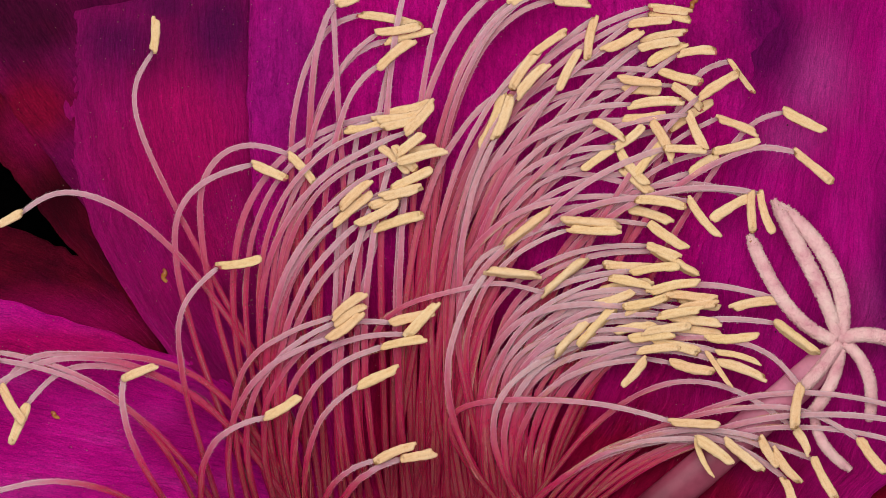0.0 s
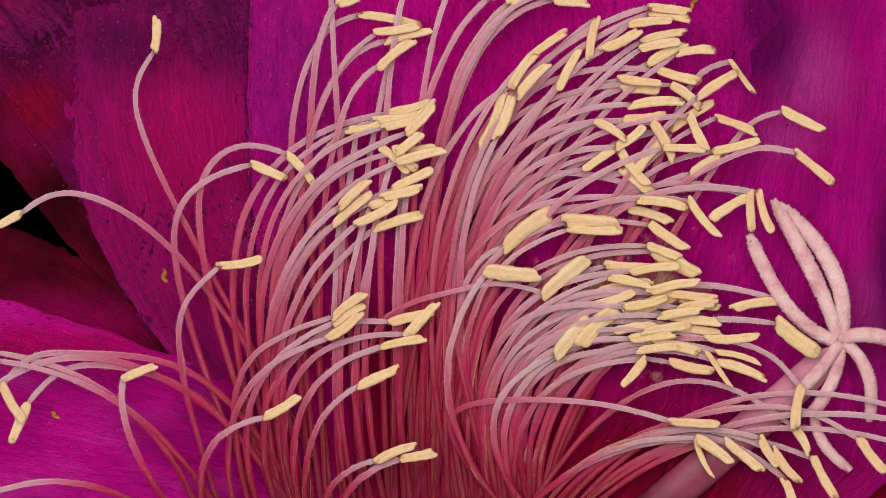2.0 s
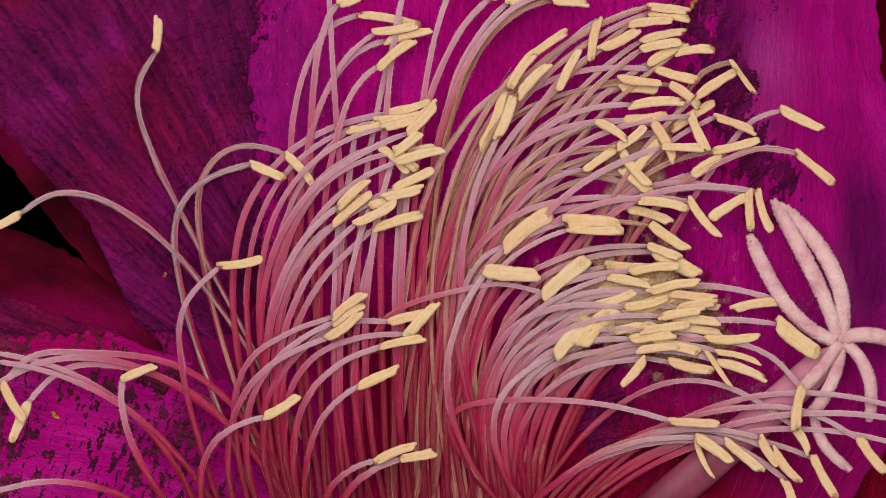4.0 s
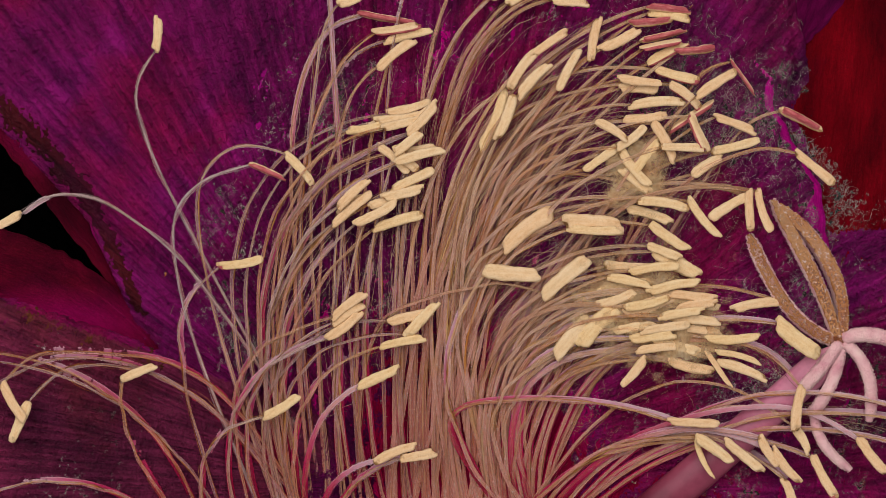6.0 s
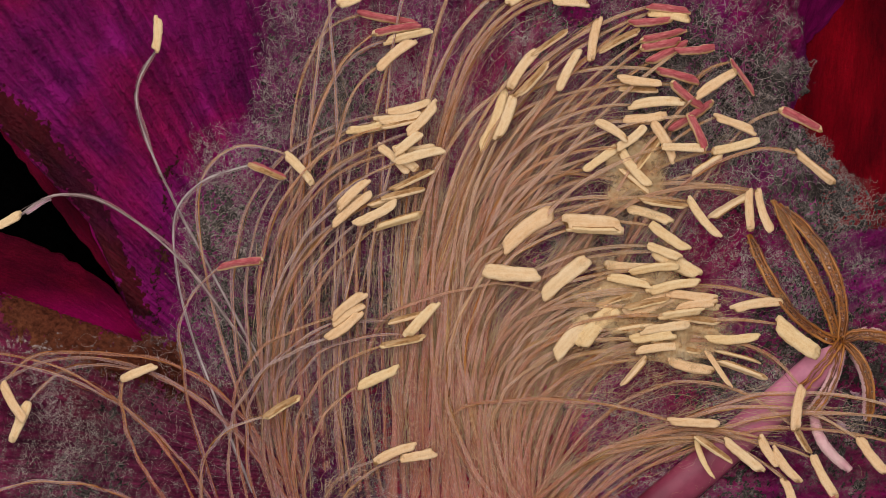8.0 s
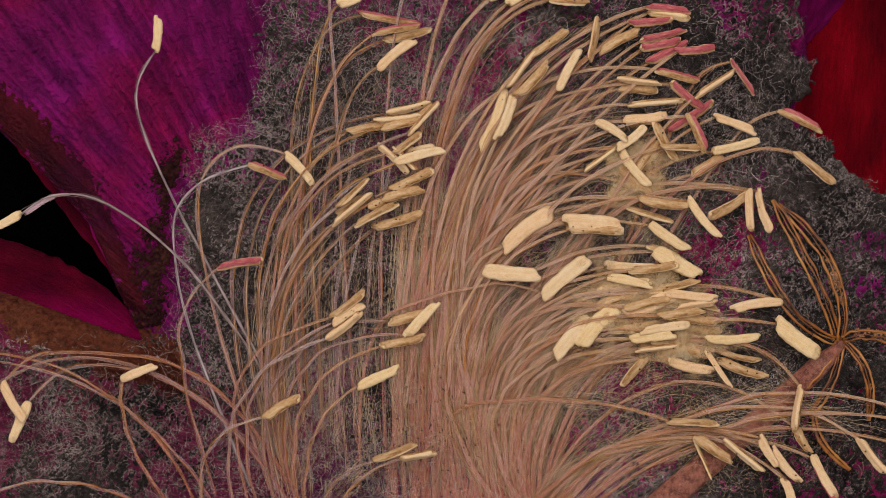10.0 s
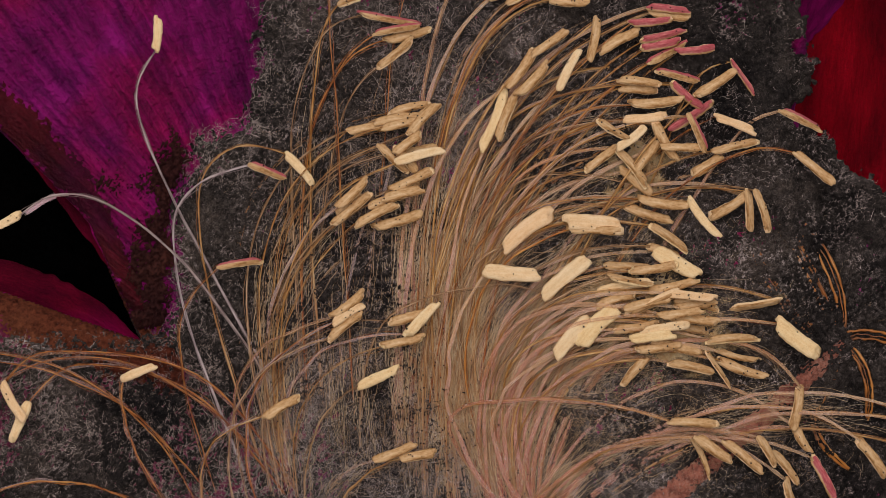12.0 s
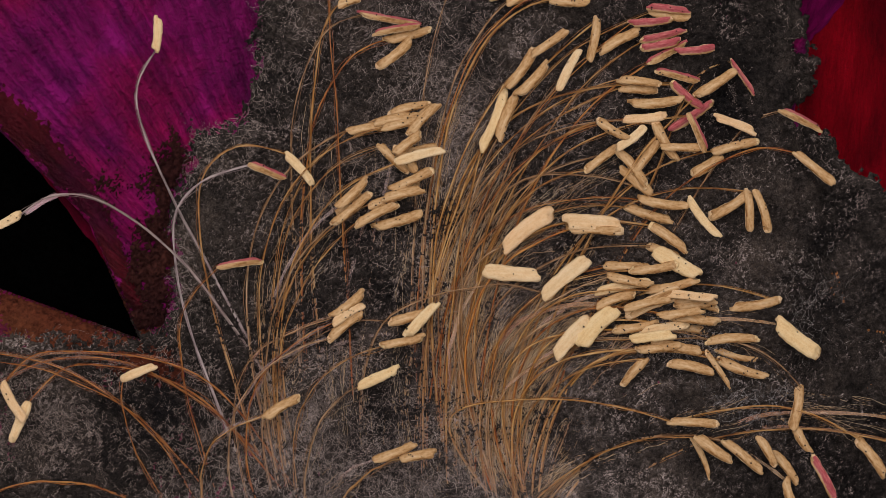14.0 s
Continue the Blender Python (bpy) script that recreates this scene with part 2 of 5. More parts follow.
def skin_material(name, deep, main, light, other):
    """Withered petal skin, finely crinkled in lines that run towards the flower's throat."""
    m, nt, b = material(name, 0.42, 0.12)
    geo = nt.nodes.new("ShaderNodeTexCoord")
    throat = at(700, 860, 0)
    shift = node(nt, "ShaderNodeMapping", Location=(-throat.x, -throat.y, 0))
    nt.links.new(geo.outputs["Object"], shift.inputs[0])
    turn = nt.nodes.new("ShaderNodeTexGradient")
    turn.gradient_type = "RADIAL"
    nt.links.new(shift.outputs[0], turn.inputs[0])
    far = nt.nodes.new("ShaderNodeVectorMath")
    far.operation = "LENGTH"
    nt.links.new(shift.outputs[0], far.inputs[0])
    polar = nt.nodes.new("ShaderNodeCombineXYZ")
    nt.links.new(turn.outputs["Fac"], polar.inputs[0])
    nt.links.new(far.outputs["Value"], polar.inputs[1])

    def rays(across, along, detail, warp):
        mp = node(nt, "ShaderNodeMapping", Scale=(across, along, 1))
        nt.links.new(polar.outputs[0], mp.inputs[0])
        n = node(nt, "ShaderNodeTexNoise", Scale=1.0, Detail=detail, Roughness=0.65, Distortion=warp)
        nt.links.new(mp.outputs[0], n.inputs["Vector"])
        return n.outputs[0]

    lines, folds = rays(480, 260, 4, 0.35), rays(110, 60, 4, 0.4)
    crepe = noise_tex(nt, geo.outputs["Object"], 3600, 3, 0.65)
    big = noise_tex(nt, geo.outputs["Object"], 120, 5, 0.6)
    hue = noise_tex(nt, geo.outputs["Object"], 90, 4, 0.6)
    c = ramp(nt, big, (0.32, deep), (0.52, main), (0.72, light))
    c = mix(nt, "MIX", ramp(nt, hue, (0.50, (0, 0, 0)), (0.66, (0.75, 0.75, 0.75))), c, other)
    # crinkles and folds: their shade and lit crests are painted into the colour
    c = mix(nt, "MULTIPLY", 0.9, c, ramp(nt, lines, (0.36, (0.50, 0.50, 0.58)), (0.5, (0.95, 0.95, 0.95)), (0.64, (1.35, 1.35, 1.4))))
    c = mix(nt, "MULTIPLY", 0.8, c, ramp(nt, folds, (0.34, (0.5, 0.5, 0.58)), (0.5, (1, 1, 1)), (0.66, (1.2, 1.2, 1.2))))
    nt.links.new(c, b.inputs["Base Color"])
    h = nt.nodes.new("ShaderNodeMath")
    h.operation = "ADD"
    nt.links.new(lines, h.inputs[0])
    nt.links.new(crepe, h.inputs[1])
    bump(nt, b, h.outputs[0], 1.0, 0.0005)
    return m


def felt_material(name, dark, mid, pale, fleck, gloss=0.08):
    """Matted felt, clouded, with fine pale thread ends showing."""
    m, nt, b = material(name, 0.95, gloss)
    geo = nt.nodes.new("ShaderNodeTexCoord")
    big = noise_tex(nt, geo.outputs["Object"], 150, 6, 0.68)
    fine = noise_tex(nt, geo.outputs["Object"], 8500, 3, 0.75)
    tuft = noise_tex(nt, geo.outputs["Object"], 2400, 4, 0.7)
    c = ramp(nt, big, (0.34, dark), (0.52, mid), (0.72, pale))
    c = mix(nt, "MULTIPLY", 0.7, c, ramp(nt, tuft, (0.36, (0.35, 0.35, 0.38)), (0.5, (1, 1, 1)), (0.66, (1.5, 1.45, 1.4))))
    spots = mix(nt, "MULTIPLY", 1.0, ramp(nt, fine, (0.54, (0, 0, 0)), (0.70, (1, 1, 1))), ramp(nt, big, (0.40, (0.25, 0.25, 0.25)), (0.62, (1, 1, 1))))
    hair = node(nt, "ShaderNodeTexNoise", Scale=2600.0, Detail=2.0, Roughness=0.5, Distortion=1.6)
    nt.links.new(geo.outputs["Object"], hair.inputs["Vector"])
    hairs = mix(nt, "MULTIPLY", 1.0, ramp(nt, hair.outputs[0], (0.46, (0, 0, 0)), (0.495, (0.6, 0.6, 0.6)), (0.505, (0.6, 0.6, 0.6)), (0.54, (0, 0, 0))), ramp(nt, big, (0.42, (0.1, 0.1, 0.1)), (0.62, (1, 1, 1))))
    c = mix(nt, "MIX", hairs, c, fleck)
    nt.links.new(mix(nt, "MIX", spots, c, fleck), b.inputs["Base Color"])
    h = nt.nodes.new("ShaderNodeMath")
    h.operation = "ADD"
    nt.links.new(fine, h.inputs[0])
    nt.links.new(tuft, h.inputs[1])
    bump(nt, b, h.outputs[0], 0.8, 0.0003)
    return m


M_FLESH = filament_material()
M_SHEATH = sheath_material("withered_sheath", (0.76, 0.24, 0.19), (0.85, 0.38, 0.29), (0.87, 0.48, 0.32), (0.86, 0.59, 0.31), (0.62, 0.27, 0.06), 0.20)
M_BEIGE = sheath_material("beige_sheath", (0.78, 0.32, 0.25), (0.87, 0.48, 0.39), (0.89, 0.59, 0.44), (0.88, 0.67, 0.41), (0.70, 0.38, 0.11), 0.26)
M_AMBER = sheath_material("amber_stigma", (0.42, 0.15, 0.05), (0.48, 0.21, 0.07), (0.56, 0.30, 0.12), (0.60, 0.36, 0.17), (0.36, 0.12, 0.03), 0.55)
M_GLASSY = sheath_material("glassy_sheath", (0.70, 0.26, 0.28), (0.76, 0.44, 0.42), (0.78, 0.58, 0.55), (0.84, 0.72, 0.70), (0.62, 0.32, 0.15), 0.14)
M_STRAND = strand_material("dried_strand", (0.24, 0.085, 0.016), (0.56, 0.29, 0.070), (0.80, 0.55, 0.24), 0.75, foot=(0.60, 0.36, 0.23))
M_RUST = strand_material("rust_strand", (0.16, 0.030, 0.005), (0.52, 0.19, 0.03), (0.74, 0.40, 0.11), 0.75, foot=(0.44, 0.13, 0.06))
M_PALE = strand_material("bleached_strand", (0.20, 0.15, 0.15), (0.48, 0.40, 0.40), (0.72, 0.66, 0.66), 0.75)
M_WAN = strand_material("wan_strand", (0.20, 0.10, 0.045), (0.47, 0.28, 0.12), (0.71, 0.52, 0.32), 0.7, foot=(0.64, 0.42, 0.28))
M_CRUST = strand_material("rust_crust", (0.09, 0.025, 0.005), (0.34, 0.125, 0.020), (0.55, 0.26, 0.06), vary=0.1)
M_ANTHER = anther_material()
M_FELT = felt_material("black_mould_felt", (0.008, 0.008, 0.009), (0.033, 0.029, 0.026), (0.090, 0.073, 0.060), (0.20, 0.175, 0.155))
M_SKIN = skin_material("withered_skin", (0.090, 0.004, 0.058), (0.19, 0.005, 0.100), (0.26, 0.008, 0.160), (0.27, 0.004, 0.062))
M_ROT = skin_material("wine_skin", (0.09, 0.010, 0.038), (0.20, 0.022, 0.075), (0.29, 0.050, 0.12), (0.19, 0.025, 0.040))
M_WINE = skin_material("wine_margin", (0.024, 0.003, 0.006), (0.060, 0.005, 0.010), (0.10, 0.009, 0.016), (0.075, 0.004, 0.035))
M_THREAD = strand_material("mould_thread", (0.19, 0.160, 0.148), (0.40, 0.345, 0.315), (0.70, 0.63, 0.58))
M_BROWN = felt_material("browned_margin", (0.06, 0.014, 0.010), (0.14, 0.040, 0.020), (0.20, 0.075, 0.035), (0.18, 0.06, 0.035))
M_STAIN = felt_material("brown_rot", (0.020, 0.006, 0.008), (0.055, 0.018, 0.016), (0.10, 0.035, 0.025), (0.08, 0.03, 0.03))
M_CORE = felt_material("shrunken_style", (0.16, 0.05, 0.04), (0.36, 0.135, 0.09), (0.48, 0.24, 0.17), (0.50, 0.32, 0.25), 0.15)
M_HOAR = strand_material("hoar_mould", (0.10, 0.11, 0.115), (0.26, 0.27, 0.275), (0.55, 0.55, 0.55))
M_FUZZ = strand_material("tan_fuzz", (0.46, 0.26, 0.11), (0.71, 0.50, 0.27), (0.88, 0.72, 0.46), 0.6, vary=0.08)
M_CLOTH = felt_material("black_cloth", (0.0008, 0.0008, 0.0008), (0.001, 0.001, 0.001), (0.0014, 0.0014, 0.0014), (0.002, 0.002, 0.002), 0.0)


def stigma_material():
    m, nt, b = material("stigma_flesh", 0.6, 0.2)
    geo = nt.nodes.new("ShaderNodeTexCoord")
    g = noise_tex(nt, geo.outputs["Object"], 700, 4, 0.6)
    f = noise_tex(nt, geo.outputs["Object"], 6000, 2, 0.6)
    nt.links.new(ramp(nt, g, (0.3, (0.66, 0.33, 0.38)), (0.5, (0.80, 0.53, 0.53)), (0.72, (0.88, 0.70, 0.64))), b.inputs["Base Color"])
    bump(nt, b, f, 0.6, 0.0002)
    return m


def style_material():
    """Waxy pale pink style; the shade of the throat is painted in as dark crimson towards its foot."""
    m, nt, b = material("style_flesh", 0.38, 0.3)
    geo = nt.nodes.new("ShaderNodeTexCoord")
    a = nt.nodes.new("ShaderNodeAttribute")
    a.attribute_name = "along"
    g = noise_tex(nt, geo.outputs["Object"], 420, 4, 0.6)
    c = ramp(nt, a.outputs["Fac"], (0.15, (0.12, 0.006, 0.025)), (0.45, (0.32, 0.07, 0.12)), (0.75, (0.58, 0.22, 0.32)), (1.0, (0.70, 0.32, 0.40)))
    nt.links.new(mix(nt, "MULTIPLY", 0.8, c, ramp(nt, g, (0.32, (0.6, 0.45, 0.55)), (0.6, (1.1, 1.1, 1.1)))), b.inputs["Base Color"])
    return m


M_STIGMA = stigma_material()
M_STYLE = style_material()


def film_material():
    """Yellow pollen paste, thinning out towards its torn edge."""
    m, nt, b = material("pollen_film", 0.6, 0.25)
    geo = nt.nodes.new("ShaderNodeTexCoord")
    a = nt.nodes.new("ShaderNodeAttribute")
    a.attribute_name = "full"
    g = noise_tex(nt, geo.outputs["Object"], 900, 5, 0.7)
    f = noise_tex(nt, geo.outputs["Object"], 5200, 3, 0.7)
    c = ramp(nt, g, (0.34, (0.66, 0.40, 0.18)), (0.52, (0.80, 0.60, 0.30)), (0.7, (0.86, 0.72, 0.44)))
    nt.links.new(mix(nt, "MULTIPLY", 0.5, c, ramp(nt, f, (0.36, (0.6, 0.5, 0.4)), (0.55, (1, 1, 1)))), b.inputs["Base Color"])
    s = nt.nodes.new("ShaderNodeMath")
    s.operation = "MULTIPLY_ADD"
    nt.links.new(f, s.inputs[0])
    s.inputs[1].default_value = 0.5
    nt.links.new(a.outputs["Fac"], s.inputs[2])
    nt.links.new(ramp(nt, s.outputs[0], (0.55, (0, 0, 0)), (1.0, (0.5, 0.5, 0.5))), b.inputs["Alpha"])
    bump(nt, b, f, 0.7, 0.0002)
    return m


M_POLLEN = film_material()


def veil_material():
    """A gossamer of mould: fine winding threads, denser in some patches, with nothing between them."""
    m, nt, b = material("mould_veil", 0.8, 0.15)
    geo = nt.nodes.new("ShaderNodeTexCoord")
    total = None
    for i, (scale, width) in enumerate(((1500, 0.008), (2300, 0.009), (3300, 0.011))):
        mp = node(nt, "ShaderNodeMapping", Location=(0.37 * i, 0.19 * i, 0.11 * i), Rotation=(0, 0, 1.1 * i))
        nt.links.new(geo.outputs["Object"], mp.inputs[0])
        n = node(nt, "ShaderNodeTexNoise", Scale=scale, Detail=2.0, Roughness=0.5, Distortion=1.4)
        nt.links.new(mp.outputs[0], n.inputs["Vector"])
        line = ramp(nt, n.outputs[0], (0.5 - 2 * width, (0, 0, 0)), (0.5 - width / 2, (1, 1, 1)), (0.5 + width / 2, (1, 1, 1)), (0.5 + 2 * width, (0, 0, 0)))
        total = line if total is None else mix(nt, "LIGHTEN", 1.0, total, line)
    patch = noise_tex(nt, geo.outputs["Object"], 420, 5, 0.7)
    nt.links.new(mix(nt, "MULTIPLY", 1.0, total, ramp(nt, patch, (0.40, (0.04, 0.04, 0.04)), (0.64, (0.9, 0.9, 0.9)))), b.inputs["Alpha"])
    tone = noise_tex(nt, geo.outputs["Object"], 140, 3, 0.6)
    nt.links.new(ramp(nt, tone, (0.36, (0.30, 0.25, 0.23)), (0.64, (0.60, 0.53, 0.49))), b.inputs["Base Color"])
    return m


M_VEIL = veil_material()


def spore_material():
    m, nt, b = material("spore_black", 0.6, 0.2)
    b.inputs["Base Color"].default_value = (0.012, 0.010, 0.009, 1)
    return m


M_SPORE = spore_material()


# ---- mesh helpers ----
def mesh_object(name, verts, faces, mat, parent=None, label="", smooth_shade=True, attr=None, uvs=None, more=()):
    me = bpy.data.meshes.new(name)
    me.from_pydata([tuple(v) for v in verts], [], faces)
    me.materials.append(mat)
    if smooth_shade:
        me.polygons.foreach_set("use_smooth", [True] * len(me.polygons))
    if attr:
        layer = me.attributes.new(attr[0], "FLOAT", "POINT")
        layer.data.foreach_set("value", attr[1])
    for key, values in more:
        layer = me.attributes.new(key, "FLOAT", "POINT")
        layer.data.foreach_set("value", values)
    if uvs is not None:
        layer = me.uv_layers.new(name="UVMap")
        idx = np.zeros(len(me.loops), dtype=np.int32)
        me.loops.foreach_get("vertex_index", idx)
        layer.data.foreach_set("uv", np.asarray(uvs, dtype=np.float32)[idx].ravel())
    me.update()
    ob = new(name, me)
    if parent:
        ob.parent = parent
    if label:
        tagged(ob, label)
    return ob


def tube(points, radii, sides=8, flat=1.0, phase=0.0):
    """A closed tube along points; flat squashes it in height. Returns verts, faces and the share of its length at each vert."""
    verts, faces, along = [], [], []
    n = len(points)
    for i, p in enumerate(points):
        d = (points[min(i + 1, n - 1)] - points[max(i - 1, 0)]).normalized()
        side = d.cross(Vector((0, 0, 1)))
        side = side.normalized() if side.length > 1e-6 else Vector((1, 0, 0))
        up = side.cross(d)
        for k in range(sides):
            a = phase + 2 * math.pi * k / sides
            verts.append(p + side * (math.cos(a) * radii[i]) + up * (math.sin(a) * radii[i] * flat))
            along.append(i / (n - 1))
    for i in range(n - 1):
        for k in range(sides):
            a, b = i * sides + k, i * sides + (k + 1) % sides
            faces.append((a, b, b + sides, a + sides))
    faces.append(tuple(range(sides))[::-1])
    faces.append(tuple(range((n - 1) * sides, n * sides)))
    return verts, faces, along


# ---- the large structure: black cloth and the petals ----
def black_cloth():
    verts, faces = [], []
    for i in range(41):
        for j in range(41):
            x, y = -0.4 + 0.02 * i, -0.4 + 0.02 * j
            verts.append((x, y, -0.0005 + 0.0003 * noise.noise(Vector((x * 20, y * 20, 3)))))
    for i in range(40):
        for j in range(40):
            a = i * 41 + j
            faces.append((a, a + 41, a + 42, a + 1))
    tagged(mesh_object("backdrop", verts, faces, M_CLOTH), "plain black cloth under the open flower", "cloth", kind="structure")


TOP_CELL = 6.0
TOP = floor_h(*np.meshgrid(np.arange(300) * TOP_CELL - 97, np.arange(180) * TOP_CELL - 97)) - 1.6


def top_mark(u, v, h):
    i, j = ((u + 100) / TOP_CELL).astype(int), ((v + 100) / TOP_CELL).astype(int)
    ok = (i >= 0) & (i < TOP.shape[1]) & (j >= 0) & (j < TOP.shape[0])
    np.maximum.at(TOP, (j[ok], i[ok]), h[ok])


def top_h(u, v):
    """Height of the uppermost petal once the wilting ones have settled."""
    x, y = np.clip((u + 100) / TOP_CELL - 0.5, 0, 298), np.clip((v + 100) / TOP_CELL - 0.5, 0, 178)
    i, j = x.astype(int), y.astype(int)
    fx, fy = x - i, y - j
    return (TOP[j, i] * (1 - fx) + TOP[j, i + 1] * fx) * (1 - fy) + (TOP[j + 1, i] * (1 - fx) + TOP[j + 1, i + 1] * fx) * fy


def petal(label, mat, left, right, depth, curl, rows=None, pivot=(784, 900), seed=1.0, steps=(44, 64), tatter=5, spots=(), rumple=(0.04, 900, 90)):
    """A petal between two edge curves, from its foot to its tip, that lies depth below the flower's face; its edges
    curl down.
    spots: patches of own colour, painted shade and painted highlight (kind, u, v, half width, half height, strength);
    rumple: how deep, and how many across and along, its fine folds are."""
    ns, nt_ = steps
    thick = 0.00022
    foot = at(pivot[0], pivot[1], floor_h(*pivot) - depth)
    top, uvs, plan = [], [], []
    for j in range(nt_ + 1):
        t = j / nt_
        a, b = bez(left, t), bez(right, t)
        for i in range(ns + 1):
            s = i / ns
            ragged = tatter * (n3(t * 576, seed * 77, 22, seed) + 0.8 * n3(t * 576, seed * 77, 70, seed + 3))
            p = a.lerp(b, s)
            p = p + (a - b).normalized() * ragged * (1 - 2 * s)
            p.y += 14 * n3(p.x, 0, 60, seed + 5) * smooth(0.85, 1, t)
            edge = (abs(2 * s - 1)) ** 5
            h = floor_h(p.x, p.y) - depth - curl * edge + 0.10 * n3(p.x, p.y, 70, seed) + rumple[0] * (n3(s * rumple[1], t * rumple[2], 18, seed) + 0.6 * n3(s * rumple[1] * 2.1, t * rumple[2] * 2.1, 18, seed + 7))
            top.append(at(p.x, p.y, max(h, 0.4)) - foot)
            uvs.append((s, t))
            plan.append((p.x, p.y, max(h, 0.4)))
    # remember where the petal ends up
    g = np.array(plan).reshape(nt_ + 1, ns + 1, 3)
    turn = radians(rows[-1][4]) if rows else 0.0
    shift = rows[-1][1:3] if rows else (0, 0)
    for a in np.linspace(0, 0.9, 7):
        for b in np.linspace(0, 0.9, 7):
            q = (g[:-1, :-1] * (1 - a) + g[1:, :-1] * a) * (1 - b) + (g[:-1, 1:] * (1 - a) + g[1:, 1:] * a) * b
            x, y = q[..., 0] - pivot[0], q[..., 1] - pivot[1]
            top_mark((pivot[0] + x * math.cos(turn) + y * math.sin(turn) + shift[0]).ravel(),
                     (pivot[1] - x * math.sin(turn) + y * math.cos(turn) + shift[1]).ravel(), q[..., 2].ravel())
    m = len(top)
    verts = top + [v - Vector((0, 0, thick)) for v in top]
    faces = []
    w = ns + 1
    for j in range(nt_):
        for i in range(ns):
            a = j * w + i
            faces.append((a, a + 1, a + w + 1, a + w))
            faces.append((m + a, m + a + w, m + a + w + 1, m + a + 1))
    ring = [i for i in range(w)] + [j * w + ns for j in range(1, nt_ + 1)] + [nt_ * w + i for i in range(ns - 1, -1, -1)] + [j * w for j in range(nt_ - 1, 0, -1)]
    for a, b in zip(ring, ring[1:] + ring[:1]):
        faces.append((b, a, a + m, b + m))
    pu, pv = np.array(plan)[:, 0], np.array(plan)[:, 1]
    # the foot tint holds both the crimson base and painted throat shade
    tint = {"flush_sheen": 0 * pu, "dusk_shade": 0 * pu, "foot": 1.0 * np.maximum(np.exp(-((pu - 1040) / 420) ** 2 - ((pv - 900) / 240) ** 2), np.exp(-((pu - 790) / 220) ** 2 - ((pv - 760) / 260) ** 2))}
    for kind, cu, cv, ru, rv, g in spots:
        tint[kind] = np.maximum(tint[kind], g * np.exp(-((pu - cu) / ru) ** 2 - ((pv - cv) / rv) ** 2))
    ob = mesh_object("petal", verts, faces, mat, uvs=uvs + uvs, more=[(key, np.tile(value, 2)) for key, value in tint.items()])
    ob.location = foot
    for i in range(3, ns - 2, 5 * ns // 44):
        share = {key: value.reshape(nt_ + 1, ns + 1)[2:nt_ - 1, i] for key, value in tint.items()}
        line = [top[j * w + i] - Vector((0, 0, 0.9 * UNIT)) for j in range(2, nt_ - 1)]
        vv, ff, al = tube(line, [1.5 * UNIT * (1 - 0.6 * k / len(line)) for k in range(len(line))], 5)
        mesh_object("vein", vv, ff, mat, ob, uvs=[(i / ns, 0.03 + 0.94 * a) for a in al], more=[(key, np.repeat(value, 5)) for key, value in share.items()])
    tagged(ob, label, "petal", "petals of the flower")
    if rows:
        MOVES.append((ob, [(t, Matrix.Translation(foot + Vector((du * UNIT, -dv * UNIT, dh / 1000))) @ pose(0, 0, 0, 0, 0, turn)) for t, du, dv, dh, turn in rows]))
    return ob


black_cloth()
# the dark spot at the upper right paints the shade of the fold
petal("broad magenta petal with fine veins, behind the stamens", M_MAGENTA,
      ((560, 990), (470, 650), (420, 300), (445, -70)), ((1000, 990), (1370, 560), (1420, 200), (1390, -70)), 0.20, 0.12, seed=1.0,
      spots=[("flush_sheen", 500, 120, 90, 190, 0.9), ("flush_sheen", 1150, 60, 160, 90, 0.4), ("dusk_shade", 1380, 20, 90, 130, 1.0)])
# pink spots paint a highlight, dark ones shade at the fold and right edge
petal("magenta petal that wilts and swings aside", M_SATIN,
      ((960, 1000), (1180, 660), (1240, 250), (1400, -120)), ((1350, 1100), (1760, 800), (1640, 330), (1660, -120)), 0.12, 0.25,
      rows=[(0, 0, 0, 0, 0), (2.5, 0, 0, 0, 0.5), (3.2, 0, 0, 0, 1.5), (4.2, 0, 0, 0, 8), (5.3, 0, 0, 0, 19.5), (6.5, 0, 0, 0, 23), (8, 0, 0, 0, 23.6), (14, 0, 0, 0, 24)], pivot=(1180, 960), seed=2.0, tatter=26,
      spots=[("flush_sheen", 1440, 130, 60, 80, 0.7), ("flush_sheen", 1390, 240, 60, 45, 0.5), ("flush_sheen", 1560, 540, 50, 60, 0.6), ("dusk_shade", 1350, 60, 80, 110, 0.9), ("dusk_shade", 1590, 490, 50, 170, 0.9)], steps=(70, 90), rumple=(0.06, 500, 300))
petal("purple petal with a dark wrinkled tip", M_PURPLE,
      ((620, 940), (300, 680), (70, 420), (118, 20)), ((740, 960), (560, 650), (500, 300), (490, -40)), 0.75, 0.35,
      rows=[(0, 0, 0, 0, 0), (3, 0, 0, 0, 0), (8, 4, 0, 0, 0.5), (14, 8, -4, 0, 0.8)], seed=3.0,
      spots=[("flush_sheen", 320, 250, 110, 150, 1.0), ("flush_sheen", 360, 430, 80, 90, 0.6), ("dusk_shade", 210, 70, 110, 70, 0.62), ("dusk_shade", 390, 50, 80, 100, 0.72), ("dusk_shade", 300, 10, 120, 40, 0.6)], steps=(96, 120), rumple=(0.11, 700, 800))
